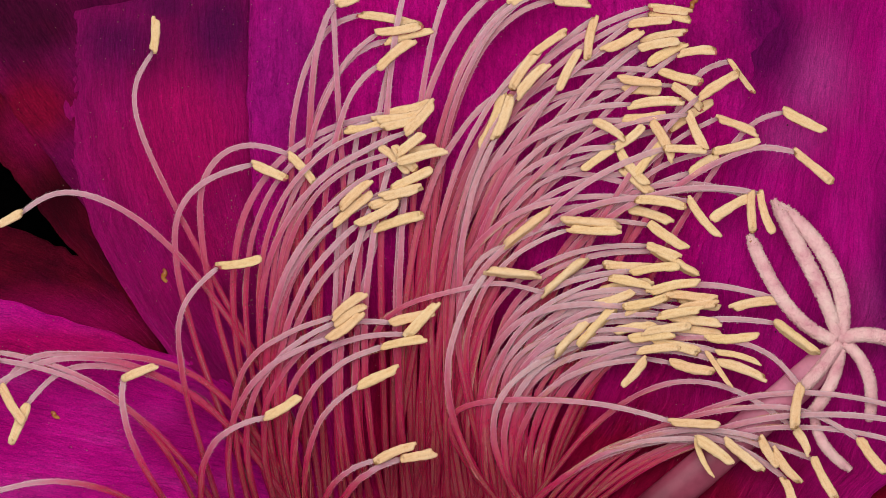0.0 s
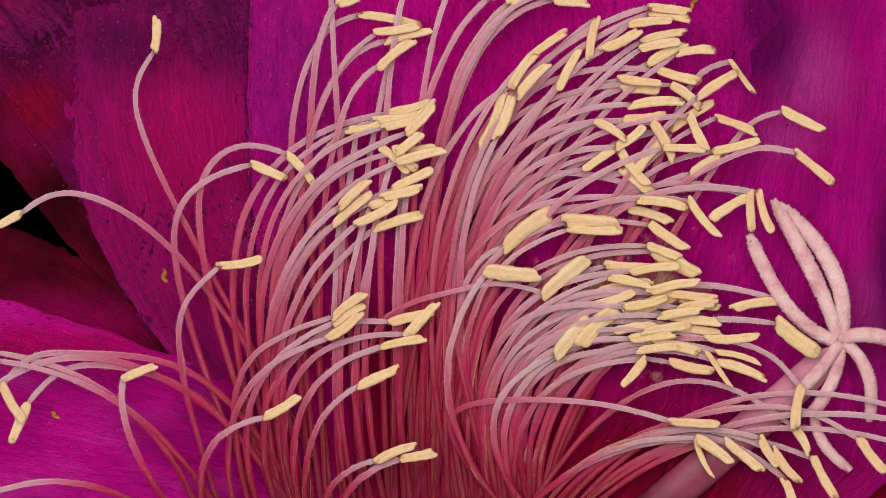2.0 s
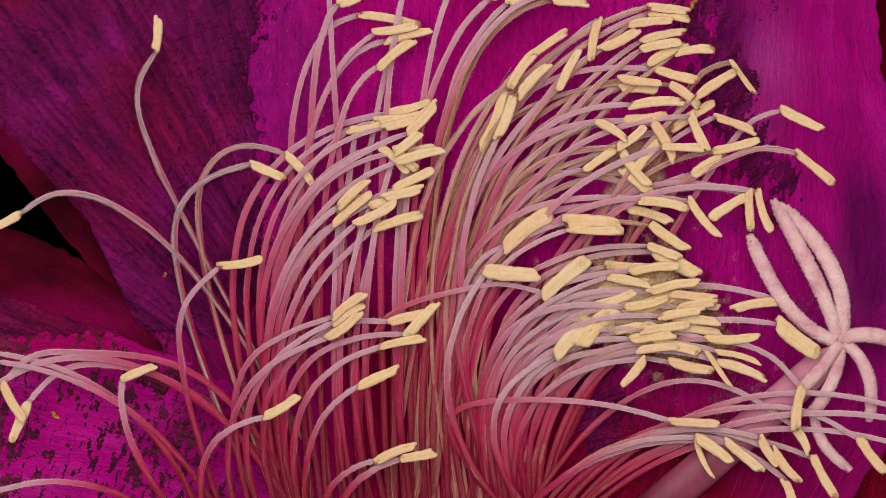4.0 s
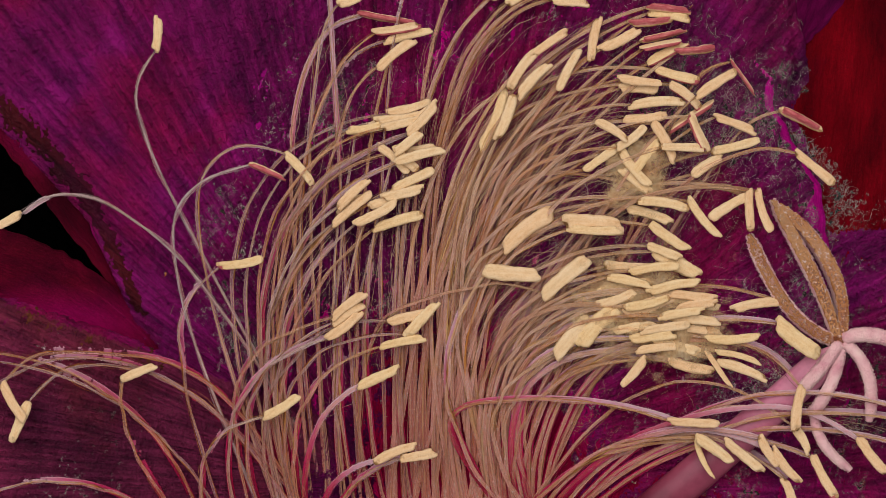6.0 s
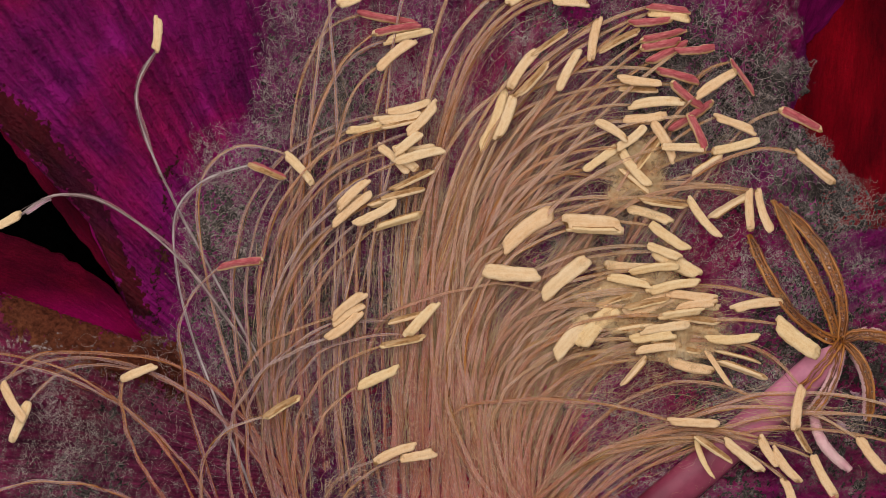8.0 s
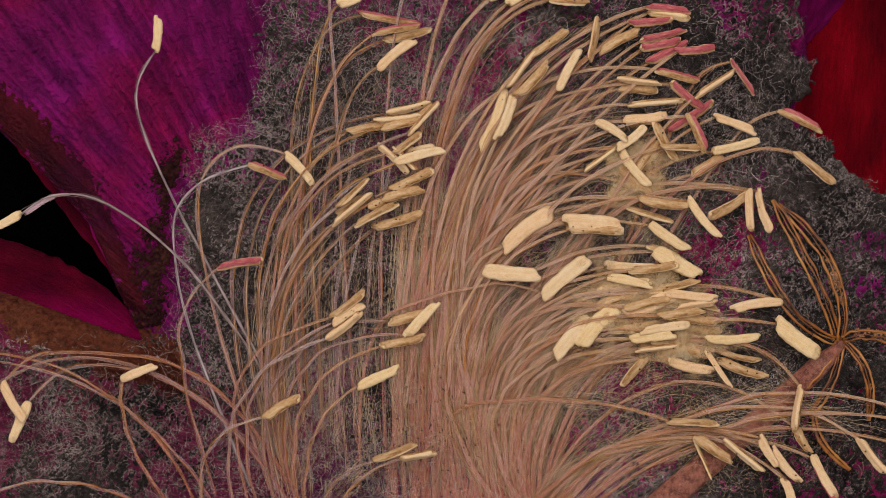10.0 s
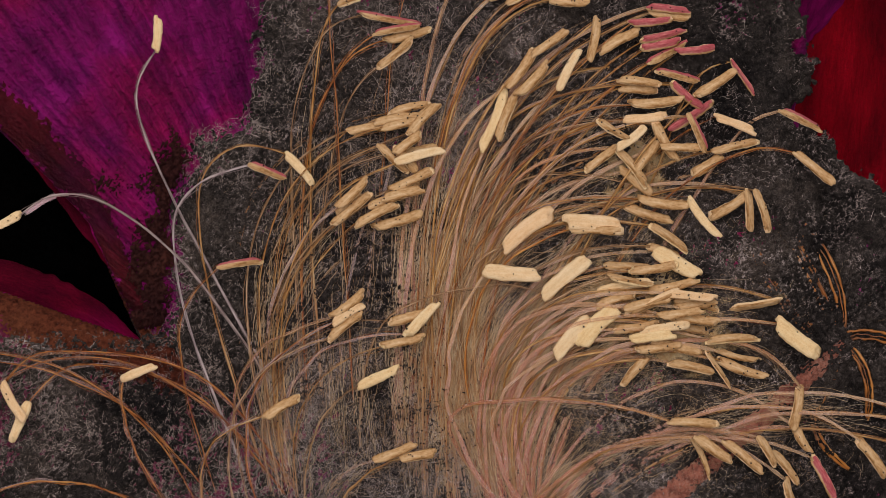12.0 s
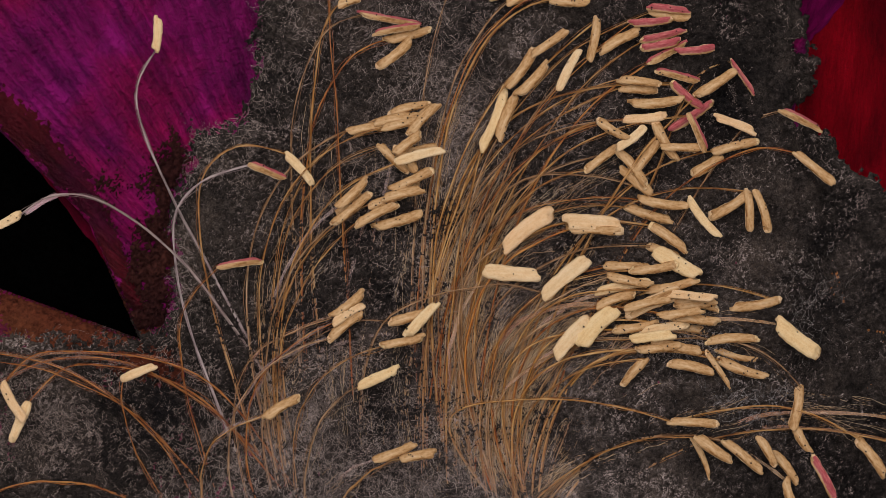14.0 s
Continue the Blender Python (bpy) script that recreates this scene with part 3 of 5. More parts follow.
petal("dull purple petal lying under its neighbour", M_DULL,
      ((420, 720), (260, 540), (130, 330), (-70, 70)), ((600, 700), (520, 400), (540, 60), (220, -500)), 0.95, 0.3, pivot=(500, 700), seed=4.0,
      spots=[("dusk_shade", 30, 40, 110, 70, 1.0), ("flush_sheen", 60, 190, 70, 60, 0.9)])
petal("dark red outer petal with a rolled margin", M_DARKRED,
      ((300, 650), (140, 450), (40, 345), (-70, 190)), ((420, 640), (300, 420), (190, 200), (60, -60)), 1.35, 0.3,
      rows=[(0, 0, 0, 0, 0), (3, 0, 0, 0, -0.5), (6.5, 12, -2, 0, -1.5), (14, 22, -8, 0, -3)], pivot=(330, 600), seed=5.0,
      spots=[("flush_sheen", 60, 230, 60, 60, 0.6), ("dusk_shade", 110, 350, 50, 60, 0.7)])
petal("dark red outer petal shrinking away from the gap", M_DARKRED,
      ((330, 790), (150, 740), (0, 700), (-120, 660)), ((290, 610), (200, 470), (100, 400), (-120, 380)), 1.2, 0.3,
      rows=[(0, 0, 0, 0, 0), (3, 0, 2, 0, 0), (6.5, 0, 6, 0, 0.5), (8, 0, 8, 0, 1), (10.5, 0, 14, 0, 2.5), (12.5, 0, 44, 0, 5), (14, 0, 84, 0, 8)], pivot=(310, 700), seed=6.0,
      spots=[("flush_sheen", 90, 570, 150, 45, 1.0), ("dusk_shade", 90, 420, 90, 30, 0.5)])
petal("magenta petal with strong lengthwise wrinkles", M_BRIGHT,
      ((720, 1050), (400, 1030), (100, 1020), (-120, 980)), ((640, 790), (420, 640), (200, 600), (-120, 490)), 0.6, 0.35, seed=7.0,
      spots=[("flush_sheen", 90, 610, 200, 40, 0.8), ("dusk_shade", 330, 760, 90, 60, 0.4)], steps=(90, 80), rumple=(0.10, 700, 200))
petal("smooth deep red petal at the back of the flower", M_RED,
      ((1150, 960), (1280, 500), (1380, 200), (1390, -90)), ((1750, 960), (1780, 500), (1780, 200), (1760, -90)), 1.1, 0.2, pivot=(1400, 900), seed=8.0)


petal("small purple petal tip lying on the red one", M_DULL,
      ((1400, -160), (1380, -80), (1372, 10), (1392, 84)), ((1560, -160), (1540, -60), (1500, 20), (1412, 92)), 0.95, 0.1, pivot=(1460, -100), seed=9.0, steps=(20, 30))


# ---- stamens ----


def along_curve(knots, n):
    """Points of the plan on the bow from its foot through the knots to its tip."""
    if len(knots) == 3:
        b, m, a = knots
        d1, d2 = math.dist(b, m), math.dist(m, a)
        t0 = min(0.75, max(0.35, d1 / (d1 + d2)))
        c = [(m[i] - (1 - t0) ** 2 * b[i] - t0 * t0 * a[i]) / (2 * t0 * (1 - t0)) for i in (0, 1)]
        return [[(1 - t) ** 2 * b[i] + 2 * t * (1 - t) * c[i] + t * t * a[i] for i in (0, 1)] for t in np.linspace(0, 1, n + 1)]
    p = np.array(knots, dtype=float)
    x = np.concatenate([[0], np.cumsum(np.linalg.norm(np.diff(p, axis=0), axis=1) ** 0.7)])
    h, k = np.diff(x), len(x)
    mat, rhs = np.eye(k), np.zeros((k, 2))
    for i in range(1, k - 1):
        mat[i, i - 1:i + 2] = h[i - 1], 2 * (h[i - 1] + h[i]), h[i]
        rhs[i] = 6 * ((p[i + 1] - p[i]) / h[i] - (p[i] - p[i - 1]) / h[i - 1])
    c = np.linalg.solve(mat, rhs)
    out = []
    for s_ in np.linspace(0, x[-1], n + 1):
        i = int(min(k - 2, np.searchsorted(x, s_, side="right") - 1))
        a, b = x[i + 1] - s_, s_ - x[i]
        q = (c[i] * a ** 3 + c[i + 1] * b ** 3) / (6 * h[i]) + (p[i] / h[i] - c[i] * h[i] / 6) * a + (p[i + 1] / h[i] - c[i + 1] * h[i] / 6) * b
        out.append([float(q[0]), float(q[1])])
    return out


def anther_mesh(length, half, rng, blush, tans, thick=0.72):
    """A dry pollen sac along x: two lobes with a furrow between, cut off unevenly at both ends, slightly bowed.
    Returns its verts and faces and, at each vert, whether it is flushed red or tan."""
    ns, nr = 20, 22
    cut = [rng.uniform(0, 6.3), rng.uniform(0, 6.3)]
    verts, faces, red, tan = [], [], [], []
    bow, shape, odd, at_ = rng.uniform(-0.06, 0.06), rng.uniform(-0.10, 0.12), rng.uniform(0, 50), rng.uniform(-0.35, 0.35)
    for i in range(ns + 1):
        x = min(max(i - 1, 0), ns - 2) / (ns - 2)
        taper = (0.95 + shape * math.cos(5 * (x - 0.3))) * (1 - 0.2 * abs(2 * x - 1) ** 8) * (1.0 if 0 < i < ns else 0.12)
        for j in range(nr):
            a = 2 * math.pi * j / nr
            furrow = 1 - 0.26 * math.exp(-((a - math.pi / 2 - at_) / 0.22) ** 2) - 0.2 * math.exp(-((a - 1.5 * math.pi) / 0.3) ** 2)
            ragged = 1 + 0.14 * noise.noise(Vector((x * 6, math.cos(a) * 1.4 + odd, math.sin(a) * 1.4))) + 0.13 * noise.noise(Vector((x * 24, math.cos(a) * 5 + odd, math.sin(a) * 5)))
            r = half * taper * furrow * ragged / (abs(math.cos(a)) ** 4 + abs(math.sin(a)) ** 4) ** 0.2
            end = 0.07 * math.cos(a - cut[x > 0.5]) * (2 * x - 1) + 0.03 * abs(2 * x - 1) ** 6 * noise.noise(Vector((a * 2, x, odd)))
            verts.append(((x - 0.5 + end) * length, r * math.cos(a) + bow * length * (4 * x * (1 - x) - 0.6), r * math.sin(a) * thick))
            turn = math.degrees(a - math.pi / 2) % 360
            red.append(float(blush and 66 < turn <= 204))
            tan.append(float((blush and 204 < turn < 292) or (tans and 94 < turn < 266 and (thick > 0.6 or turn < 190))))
    for i in range(ns):
        for j in range(nr):
            a, b = i * nr + j, i * nr + (j + 1) % nr
            faces.append((a, b, b + nr, a + nr))
    faces.append(tuple(range(nr))[::-1])
    faces.append(tuple(range(ns * nr, (ns + 1) * nr)))
    return verts, faces, red, tan


STAMENS = []
PATHS = []


def stamen(ax, ay, ex, ey, mx, my, bx, by, blush=None, wide=9.8, via=(), low=0.0):
    """One stamen: its filament bows from its foot b through m to the anther that reaches from a to e.
    blush: when the anther rolls its red face up, and when its tan one."""
    k = len(STAMENS)
    rng = random.Random(100 + k)
    n = 30
    path = along_curve([(bx, by), (mx, my), *via, (ax, ay)], n)
    layer = rng.uniform(0.0, 1.0) - low
    foot = at(bx, by, floor_h(bx, by) - 0.1)
    pts = []
    for i, (u, v) in enumerate(path):
        s = i / n
        lift = -0.1 + 1.0 * smooth(0, 0.3, s) + (0.55 + 1.1 * layer) * smooth(0.25, 0.8, s)
        wob = 1.6 * n3(i * 10, k * 31, 35, 2)
        pts.append(at(u + wob, v + wob * 0.5, floor_h(u, v) + lift) - foot)
    PATHS.append((path, pts, foot, layer))
    whole = new("stamen")
    whole.location = foot
    fresh = rng.uniform(0.82, 1.12)
    radii = [UNIT * fresh * (5.9 - 1.2 * i / n) * (1 + 0.16 * n3(i * 10, k * 17, 16, 4)) for i in range(n + 1)]
    radii[-1] *= 0.6
    v, f, al = tube(pts, radii, 12, 0.3)
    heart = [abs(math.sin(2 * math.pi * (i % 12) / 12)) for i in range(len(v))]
    # pale rims added for the bright edges of translucent flesh, and fine short hairs along both flanks
    for sign in (-1, 1):
        rim = []
        for i, p in enumerate(pts):
            d = (pts[min(i + 1, n)] - pts[max(i - 1, 0)]).normalized()
            rim.append(p + d.cross(Vector((0, 0, 1))).normalized() * (sign * radii[i] * 0.92))
        v3, f3, al3 = tube(rim, [UNIT * 0.5] * (n + 1), 4)
        o = len(v)
        f += [tuple(x + o for x in g) for g in f3]
        for q in range(110):
            i = rng.randrange(6, n)
            w = rng.random()
            c = rim[i].lerp(rim[min(n, i + 1)], w)
            d = (pts[min(i + 1, n)] - pts[i - 1]).normalized()
            out = (d.cross(Vector((0, 0, 1))).normalized() * sign + d * rng.uniform(-0.5, 0.9) + Vector((0, 0, rng.uniform(-0.2, 0.4)))) * (UNIT * rng.uniform(1.2, 4.2))
            o, thin = len(v) + len(v3), d * (UNIT * rng.uniform(0.35, 0.8))
            v3 += [c - thin, c + thin, c + Vector((0, 0, 0.7 * UNIT)), c + out]
            f += [(o, o + 1, o + 3), (o + 1, o + 2, o + 3), (o + 2, o, o + 3)]
            al3 += [(i + w) / n] * 4
        v, al, heart = v + v3, al + al3, heart + [0.0] * len(v3)
    pale = 1.0 + 0.22 * float(smooth(430, 600, my)) * float(smooth(760, 860, mx))
    al = [min(1.0, a * pale) for a in al]
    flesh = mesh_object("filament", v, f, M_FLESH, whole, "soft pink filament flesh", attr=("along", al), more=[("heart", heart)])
    # the collapsed skin, and within it the string that is left at the end
    ends = [r * (0.50 if mx < 720 else 0.60) * (1 + 0.42 * n3(i * 10, k * 13, 22, 6) + 0.25 * n3(i * 10, k * 13, 9, 8)) for i, r in enumerate(radii)]
    bent = [p + Vector((n3(i * 10, k * 7, 40, 31), n3(i * 10, k * 7, 40, 37), 0.0)) * (8.0 * UNIT * math.sin(math.pi * i / n)) for i, p in enumerate(pts)]
    verts, faces, share = tube(bent, ends, 12, 0.26)
    draw = rng.random()
    skin = (M_GLASSY if draw < 0.6 else M_SHEATH) if mx < 720 else (M_BEIGE if draw < 0.6 else M_SHEATH)
    sheath = mesh_object("sheath", verts, faces, skin, whole, "glassy pinkish tan collapsed filament skin", attr=("along", share),
                         more=[("heart", [abs(math.sin(2 * math.pi * (i % 12) / 12)) for i in range(len(verts))])])
    gone = (6.9 if low else 8.8 if mx < 720 else 9.9) + 1.6 * rng.random() + 0.9 * float(smooth(420, 600, my))
    sunk = -0.0034 if my < 430 or rng.random() < 0.6 else -0.0010
    if mx < 340 and my < 480:
        gone, sunk = 6.4, -0.0034
    MOVES.append((sheath, [(0, pose(0, 0, 0)), (gone, pose(0, 0, 0)), (gone + 1.4, pose(0, 0, 0.35 * sunk)), (min(13.9, gone + 3.2), pose(0, 0, sunk)), (14, pose(0, 0, sunk))]))
    verts, faces, share = [], [], []
    for q in range(3):
        pp = []
        for i, p in enumerate(pts):
            spread = 2.2 if q == 0 else 5.5
            du = spread * n3(i * 10, q * 50, 45, k + 0.3) * 1.6
            dv = spread * n3(i * 10, q * 50, 45, k + 9.3) * 1.6
            pp.append(p + Vector((du * UNIT, dv * UNIT, (0.10 * n3(i, q, 9, k) - (0.12, 0.02, 0.06)[q]) / 1000)))
        size = (2.2 if mx < 340 and my < 480 else rng.uniform(0.9, 2.1) * (0.8 if mx < 720 else 1.0), 0.5, 0.45)[q]
        vv, ff, aa = tube(pp, [UNIT * size * (1.1 - 0.3 * i / n) * (1 + 0.45 * n3(i * 10, q, 18, k)) for i in range(n + 1)], 6 if q == 0 else 4)
        off = len(verts)
        verts += vv
        share += aa
        faces += [tuple(x + off for x in g) for g in ff]
    draw = rng.random() + (0.2 if mx < 720 else 0.0)
    dry = M_RUST if draw < 0.3 or (mx < 340 and my > 590) else M_STRAND if draw < 0.8 else M_WAN
    if mx < 340 and my < 480:
        dry = M_PALE
    dried = mesh_object("fibre", verts, faces, dry, whole, "shrunken amber dried fibre", attr=("along", share))
    deeper = 0.0012 if mx > 1150 and my > 560 else 0.0
    if low:
        MOVES.append((dried, [(0, pose(0, 0, 0)), (7.0, pose(0, 0, 0)), (9.0, pose(0, 0, -0.0012)), (10.6, pose(0, 0, -0.0030)), (14, pose(0, 0, -0.0032))]))
    elif (k % 5 in (1, 3) and mx > 480) or (mx > 1150 and my > 560 and k % 3):
        MOVES.append((dried, [(0, pose(0, 0, 0)), (10.2, pose(0, 0, 0)), (12.2, pose(0, 0, -0.0009 - deeper)), (14, pose(0, 0, -0.0024 - deeper))]))
    # anther
    length = math.dist((ax, ay), (ex, ey))
    tip_h = floor_h(ax, ay) + 1.45 + 1.1 * layer + 0.2 + 0.11 * (k % 5)
    mid = at((ax + ex) / 2, (ay + ey) / 2, tip_h) - foot
    opens = wide > 12
    tans = not blush and mx > 380 and rng.random() < 0.85
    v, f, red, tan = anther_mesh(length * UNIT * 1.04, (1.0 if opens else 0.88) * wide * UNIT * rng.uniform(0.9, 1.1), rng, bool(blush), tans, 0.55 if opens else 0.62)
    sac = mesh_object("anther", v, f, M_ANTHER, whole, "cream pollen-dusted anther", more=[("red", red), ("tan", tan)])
    yaw = math.degrees(math.atan2(-(ey - ay), ex - ax))
    place = Matrix.Translation(mid) @ pose(0, 0, 0, 0, rng.uniform(-4, 4), yaw)
    sac.matrix_local = place
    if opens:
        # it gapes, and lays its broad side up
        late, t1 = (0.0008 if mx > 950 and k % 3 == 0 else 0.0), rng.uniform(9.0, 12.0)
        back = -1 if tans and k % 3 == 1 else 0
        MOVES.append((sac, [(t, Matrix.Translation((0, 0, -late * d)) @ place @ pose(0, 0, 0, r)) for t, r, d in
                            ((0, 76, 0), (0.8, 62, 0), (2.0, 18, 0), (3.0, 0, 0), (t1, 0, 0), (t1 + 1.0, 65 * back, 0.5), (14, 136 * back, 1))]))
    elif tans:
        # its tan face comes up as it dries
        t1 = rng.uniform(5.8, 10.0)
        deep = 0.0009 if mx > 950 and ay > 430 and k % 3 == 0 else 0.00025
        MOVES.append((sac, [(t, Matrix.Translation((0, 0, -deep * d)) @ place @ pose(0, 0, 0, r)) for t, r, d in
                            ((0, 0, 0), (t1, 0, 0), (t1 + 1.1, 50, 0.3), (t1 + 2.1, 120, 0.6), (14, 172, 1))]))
    elif not blush and mx > 950 and ay > 430 and k % 3 == 0:
        # some anthers sag into the felt at the end
        sag = Matrix.Translation((0, 0, -0.0008))
        MOVES.append((sac, [(0, place), (10.5, place), (12.5, Matrix.Translation((0, 0, -0.0004)) @ place), (14, sag @ place)]))
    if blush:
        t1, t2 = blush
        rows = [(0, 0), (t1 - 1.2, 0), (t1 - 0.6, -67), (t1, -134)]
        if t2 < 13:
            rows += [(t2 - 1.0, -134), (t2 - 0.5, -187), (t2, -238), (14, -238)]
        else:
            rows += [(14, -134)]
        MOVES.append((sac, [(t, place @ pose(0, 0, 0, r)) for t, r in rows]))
    # the stamen leans a little until it settles, and its flesh collapses into the mould
    lean = rng.uniform(-0.45, 0.45)
    MOVES.append((whole, [(t, Matrix.Translation(foot) @ pose(0, 0, 0, 0, 0, lean * g)) for t, g in ((0, 1), (1.5, 0.75), (3.0, 0.1), (5.0, 0), (14, 0))]))
    fan = float(smooth(740, 860, mx)) * float(smooth(640, 420, my))
    begin = 3.9 + 1.0 * rng.random() + 1.3 * float(smooth(350, 750, my)) - 1.1 * float(smooth(500, 380, mx)) - 0.6 * fan
    end = begin + 1.5 + 0.9 * rng.random()
    drop = -3.4
    rows = [(0, Matrix()), (begin, Matrix())]
    if my > 430:
        # the tip goes first, the crimson foot last
        d = pts[-1] - pts[0]
        tip = Matrix.Rotation(math.asin(min(0.35, 0.0026 / max(0.006, math.hypot(d.x, d.y)))), 4, Vector((-d.y, d.x, 0)).normalized())
        rows += [((begin + end) / 2, tip), (end, pose(0, 0, -0.0004) @ tip), (end + 2.4, pose(0, 0, drop / 1000) @ tip), (14, pose(0, 0, drop / 1000) @ tip)]
    else:
        rows += [((begin + end) / 2, pose(0, 0, drop * 0.4 / 1000)), (end, pose(0, 0, drop / 1000)), (14, pose(0, 0, drop / 1000))]
    MOVES.append((flesh, rows))
    tagged(whole, "arching stamen with a pink filament and cream anther", "stamen", "stamens of the flower")
    STAMENS.append((whole, mid + foot, yaw, length))
    return whole


stamen(640, 25, 735, 42, 515, 280, 550, 930, via=((520, 200), (550, 100), (590, 45),), blush=(6.3, 9.5))
stamen(665, 58, 738, 46, 578, 160, 560, 930, blush=(6.8, 9.8))
stamen(685, 72, 758, 54, 590, 140, 575, 930)
stamen(672, 118, 728, 72, 612, 190, 580, 930)
stamen(600, 8, 636, -4, 563, 90, 590, 930)
stamen(580, -40, 600, -90, 590, 120, 640, 930)
stamen(715, -20, 740, -60, 688, 150, 690, 930)
stamen(800, -20, 840, -60, 762, 100, 730, 930)
stamen(870, -5, 920, -20, 785, 110, 701, 938)
stamen(900, 5, 950, -20, 815, 120, 764, 946)
stamen(960, -8, 1000, -30, 850, 75, 737, 938)
stamen(940, -12, 990, -30, 835, 110, 797, 938)
stamen(978, 0, 1038, 6, 860, 75, 781, 930)
stamen(690, 200, 757, 183, 512, 270, 510, 930)
stamen(668, 215, 745, 205, 520, 290, 520, 930)
stamen(680, 226, 742, 212, 540, 300, 530, 930)
stamen(725, 235, 772, 185, 560, 330, 545, 930)
stamen(618, 232, 680, 222, 530, 330, 535, 930)
stamen(700, 270, 742, 238, 570, 330, 550, 930)
stamen(705, 285, 780, 265, 575, 370, 560, 930)
stamen(672, 258, 720, 302, 555, 330, 555, 930)
stamen(508, 274, 552, 322, 352, 420, 500, 930, via=((360, 310), (395, 270), (445, 258),))
stamen(445, 291, 501, 315, 308, 440, 470, 930, via=((320, 365), (360, 322),), blush=(6.4, 7.8))
stamen(276, 88, 281, 33, 300, 340, 560, 820, via=((248, 215), (243, 150),))
stamen(35, 380, -5, 402, 310, 450, 560, 820, via=((170, 353), (90, 347),))
stamen(390, 472, 460, 461, 318, 620, 400, 930, via=((330, 535),), blush=(7.2, 11.5))
stamen(5, 682, 40, 742, 330, 655, 560, 930, via=((150, 624), (55, 632),))
stamen(48, 716, 22, 778, 330, 690, 540, 930, via=((190, 646), (110, 656),))
stamen(-10, 640, -60, 660, 120, 670, 400, 930)
stamen(-20, 690, -60, 720, 110, 635, 540, 900)
stamen(-10, 625, -60, 600, 180, 690, 360, 930)
stamen(218, 670, 272, 648, 240, 800, 320, 930, via=((215, 712),))
stamen(-20, 875, -60, 890, 110, 853, 300, 930)
stamen(470, 738, 526, 704, 385, 778, 372, 950)
stamen(590, 560, 642, 520, 415, 720, 455, 950, via=((440, 640), (500, 595),))
stamen(583, 598, 637, 556, 445, 680, 430, 950)
stamen(592, 570, 640, 540, 470, 660, 480, 950)
stamen(692, 570, 760, 552, 470, 720, 500, 950, via=((520, 635), (600, 575),))
stamen(722, 592, 771, 538, 560, 630, 545, 950)
stamen(678, 612, 747, 598, 575, 665, 545, 950)
stamen(638, 682, 702, 654, 585, 722, 548, 950)
stamen(666, 815, 732, 788, 605, 843, 560, 930)
stamen(712, 812, 768, 802, 625, 860, 585, 930)
stamen(600, 365, 648, 320, 520, 450, 500, 930)
stamen(592, 395, 652, 345, 515, 480, 510, 930)
stamen(632, 396, 698, 362, 545, 490, 525, 930)
stamen(665, 403, 742, 380, 560, 510, 540, 930)
stamen(680, 350, 745, 335, 560, 430, 535, 930)
stamen(695, 335, 762, 303, 570, 420, 530, 930)
stamen(855, 260, 895, 162, 820, 400, 795, 942)
stamen(882, 243, 909, 174, 830, 380, 900, 942)
stamen(902, 152, 945, 92, 800, 250, 720, 930)
stamen(945, 95, 1000, 57, 830, 250, 824, 954)
stamen(918, 168, 968, 115, 840, 300, 820, 954)
stamen(1058, 35, 1045, 103, 900, 190, 759, 954)
stamen(1065, 88, 1128, 55, 960, 180, 793, 934)
stamen(990, 155, 1022, 92, 880, 280, 772, 930)
stamen(1118, 42, 1185, 36, 950, 200, 798, 930, blush=(6.0, 14))
stamen(1150, 12, 1217, 20, 960, 110, 686, 930, blush=(6.0, 14))
stamen(1152, 22, 1216, 32, 970, 130, 690, 938)
stamen(1138, 72, 1208, 55, 1000, 190, 759, 954, blush=(6.3, 14))
stamen(1138, 86, 1200, 74, 1005, 210, 721, 954, blush=(6.6, 14))
stamen(1150, 110, 1212, 78, 1010, 230, 841, 930, blush=(6.8, 11))
stamen(1200, 92, 1260, 86, 1040, 230, 720, 930, blush=(6.2, 14))
stamen(1098, 140, 1165, 148, 920, 230, 767, 938)
stamen(1100, 156, 1160, 158, 930, 250, 739, 930)
stamen(1165, 125, 1232, 143, 960, 150, 803, 954, blush=(7, 10))
stamen(1190, 150, 1238, 188, 950, 185, 842, 938, blush=(7, 14))
stamen(1118, 185, 1205, 178, 960, 230, 849, 950)
stamen(1108, 212, 1175, 206, 950, 270, 750, 938)
stamen(1160, 220, 1194, 282, 960, 240, 754, 950)
stamen(1095, 262, 1140, 228, 940, 300, 864, 934)
stamen(1098, 268, 1144, 326, 930, 330, 866, 942)
stamen(1122, 305, 1165, 250, 960, 350, 774, 942)
stamen(1060, 215, 1108, 245, 930, 290, 873, 938)
stamen(1038, 300, 1090, 262, 930, 350, 805, 946)
stamen(1190, 228, 1258, 184, 1010, 300, 799, 954, blush=(6.6, 14))
stamen(1222, 205, 1248, 264, 1020, 260, 817, 954, blush=(6.8, 10.3))
stamen(1175, 260, 1240, 262, 1010, 340, 784, 954)
stamen(1236, 168, 1298, 128, 1130, 280, 853, 950)
stamen(1295, 110, 1333, 163, 1160, 300, 900, 930, via=((1205, 190), (1245, 128),), blush=(6.4, 14), wide=6.0)
stamen(1268, 207, 1334, 232, 1140, 290, 819, 934)
stamen(1265, 268, 1338, 250, 1130, 320, 850, 934)
stamen(1228, 308, 1275, 278, 1080, 380, 843, 942)
stamen(1385, 195, 1450, 228, 1210, 380, 930, 930, via=((1285, 265), (1335, 212),), blush=(6.2, 10.3))
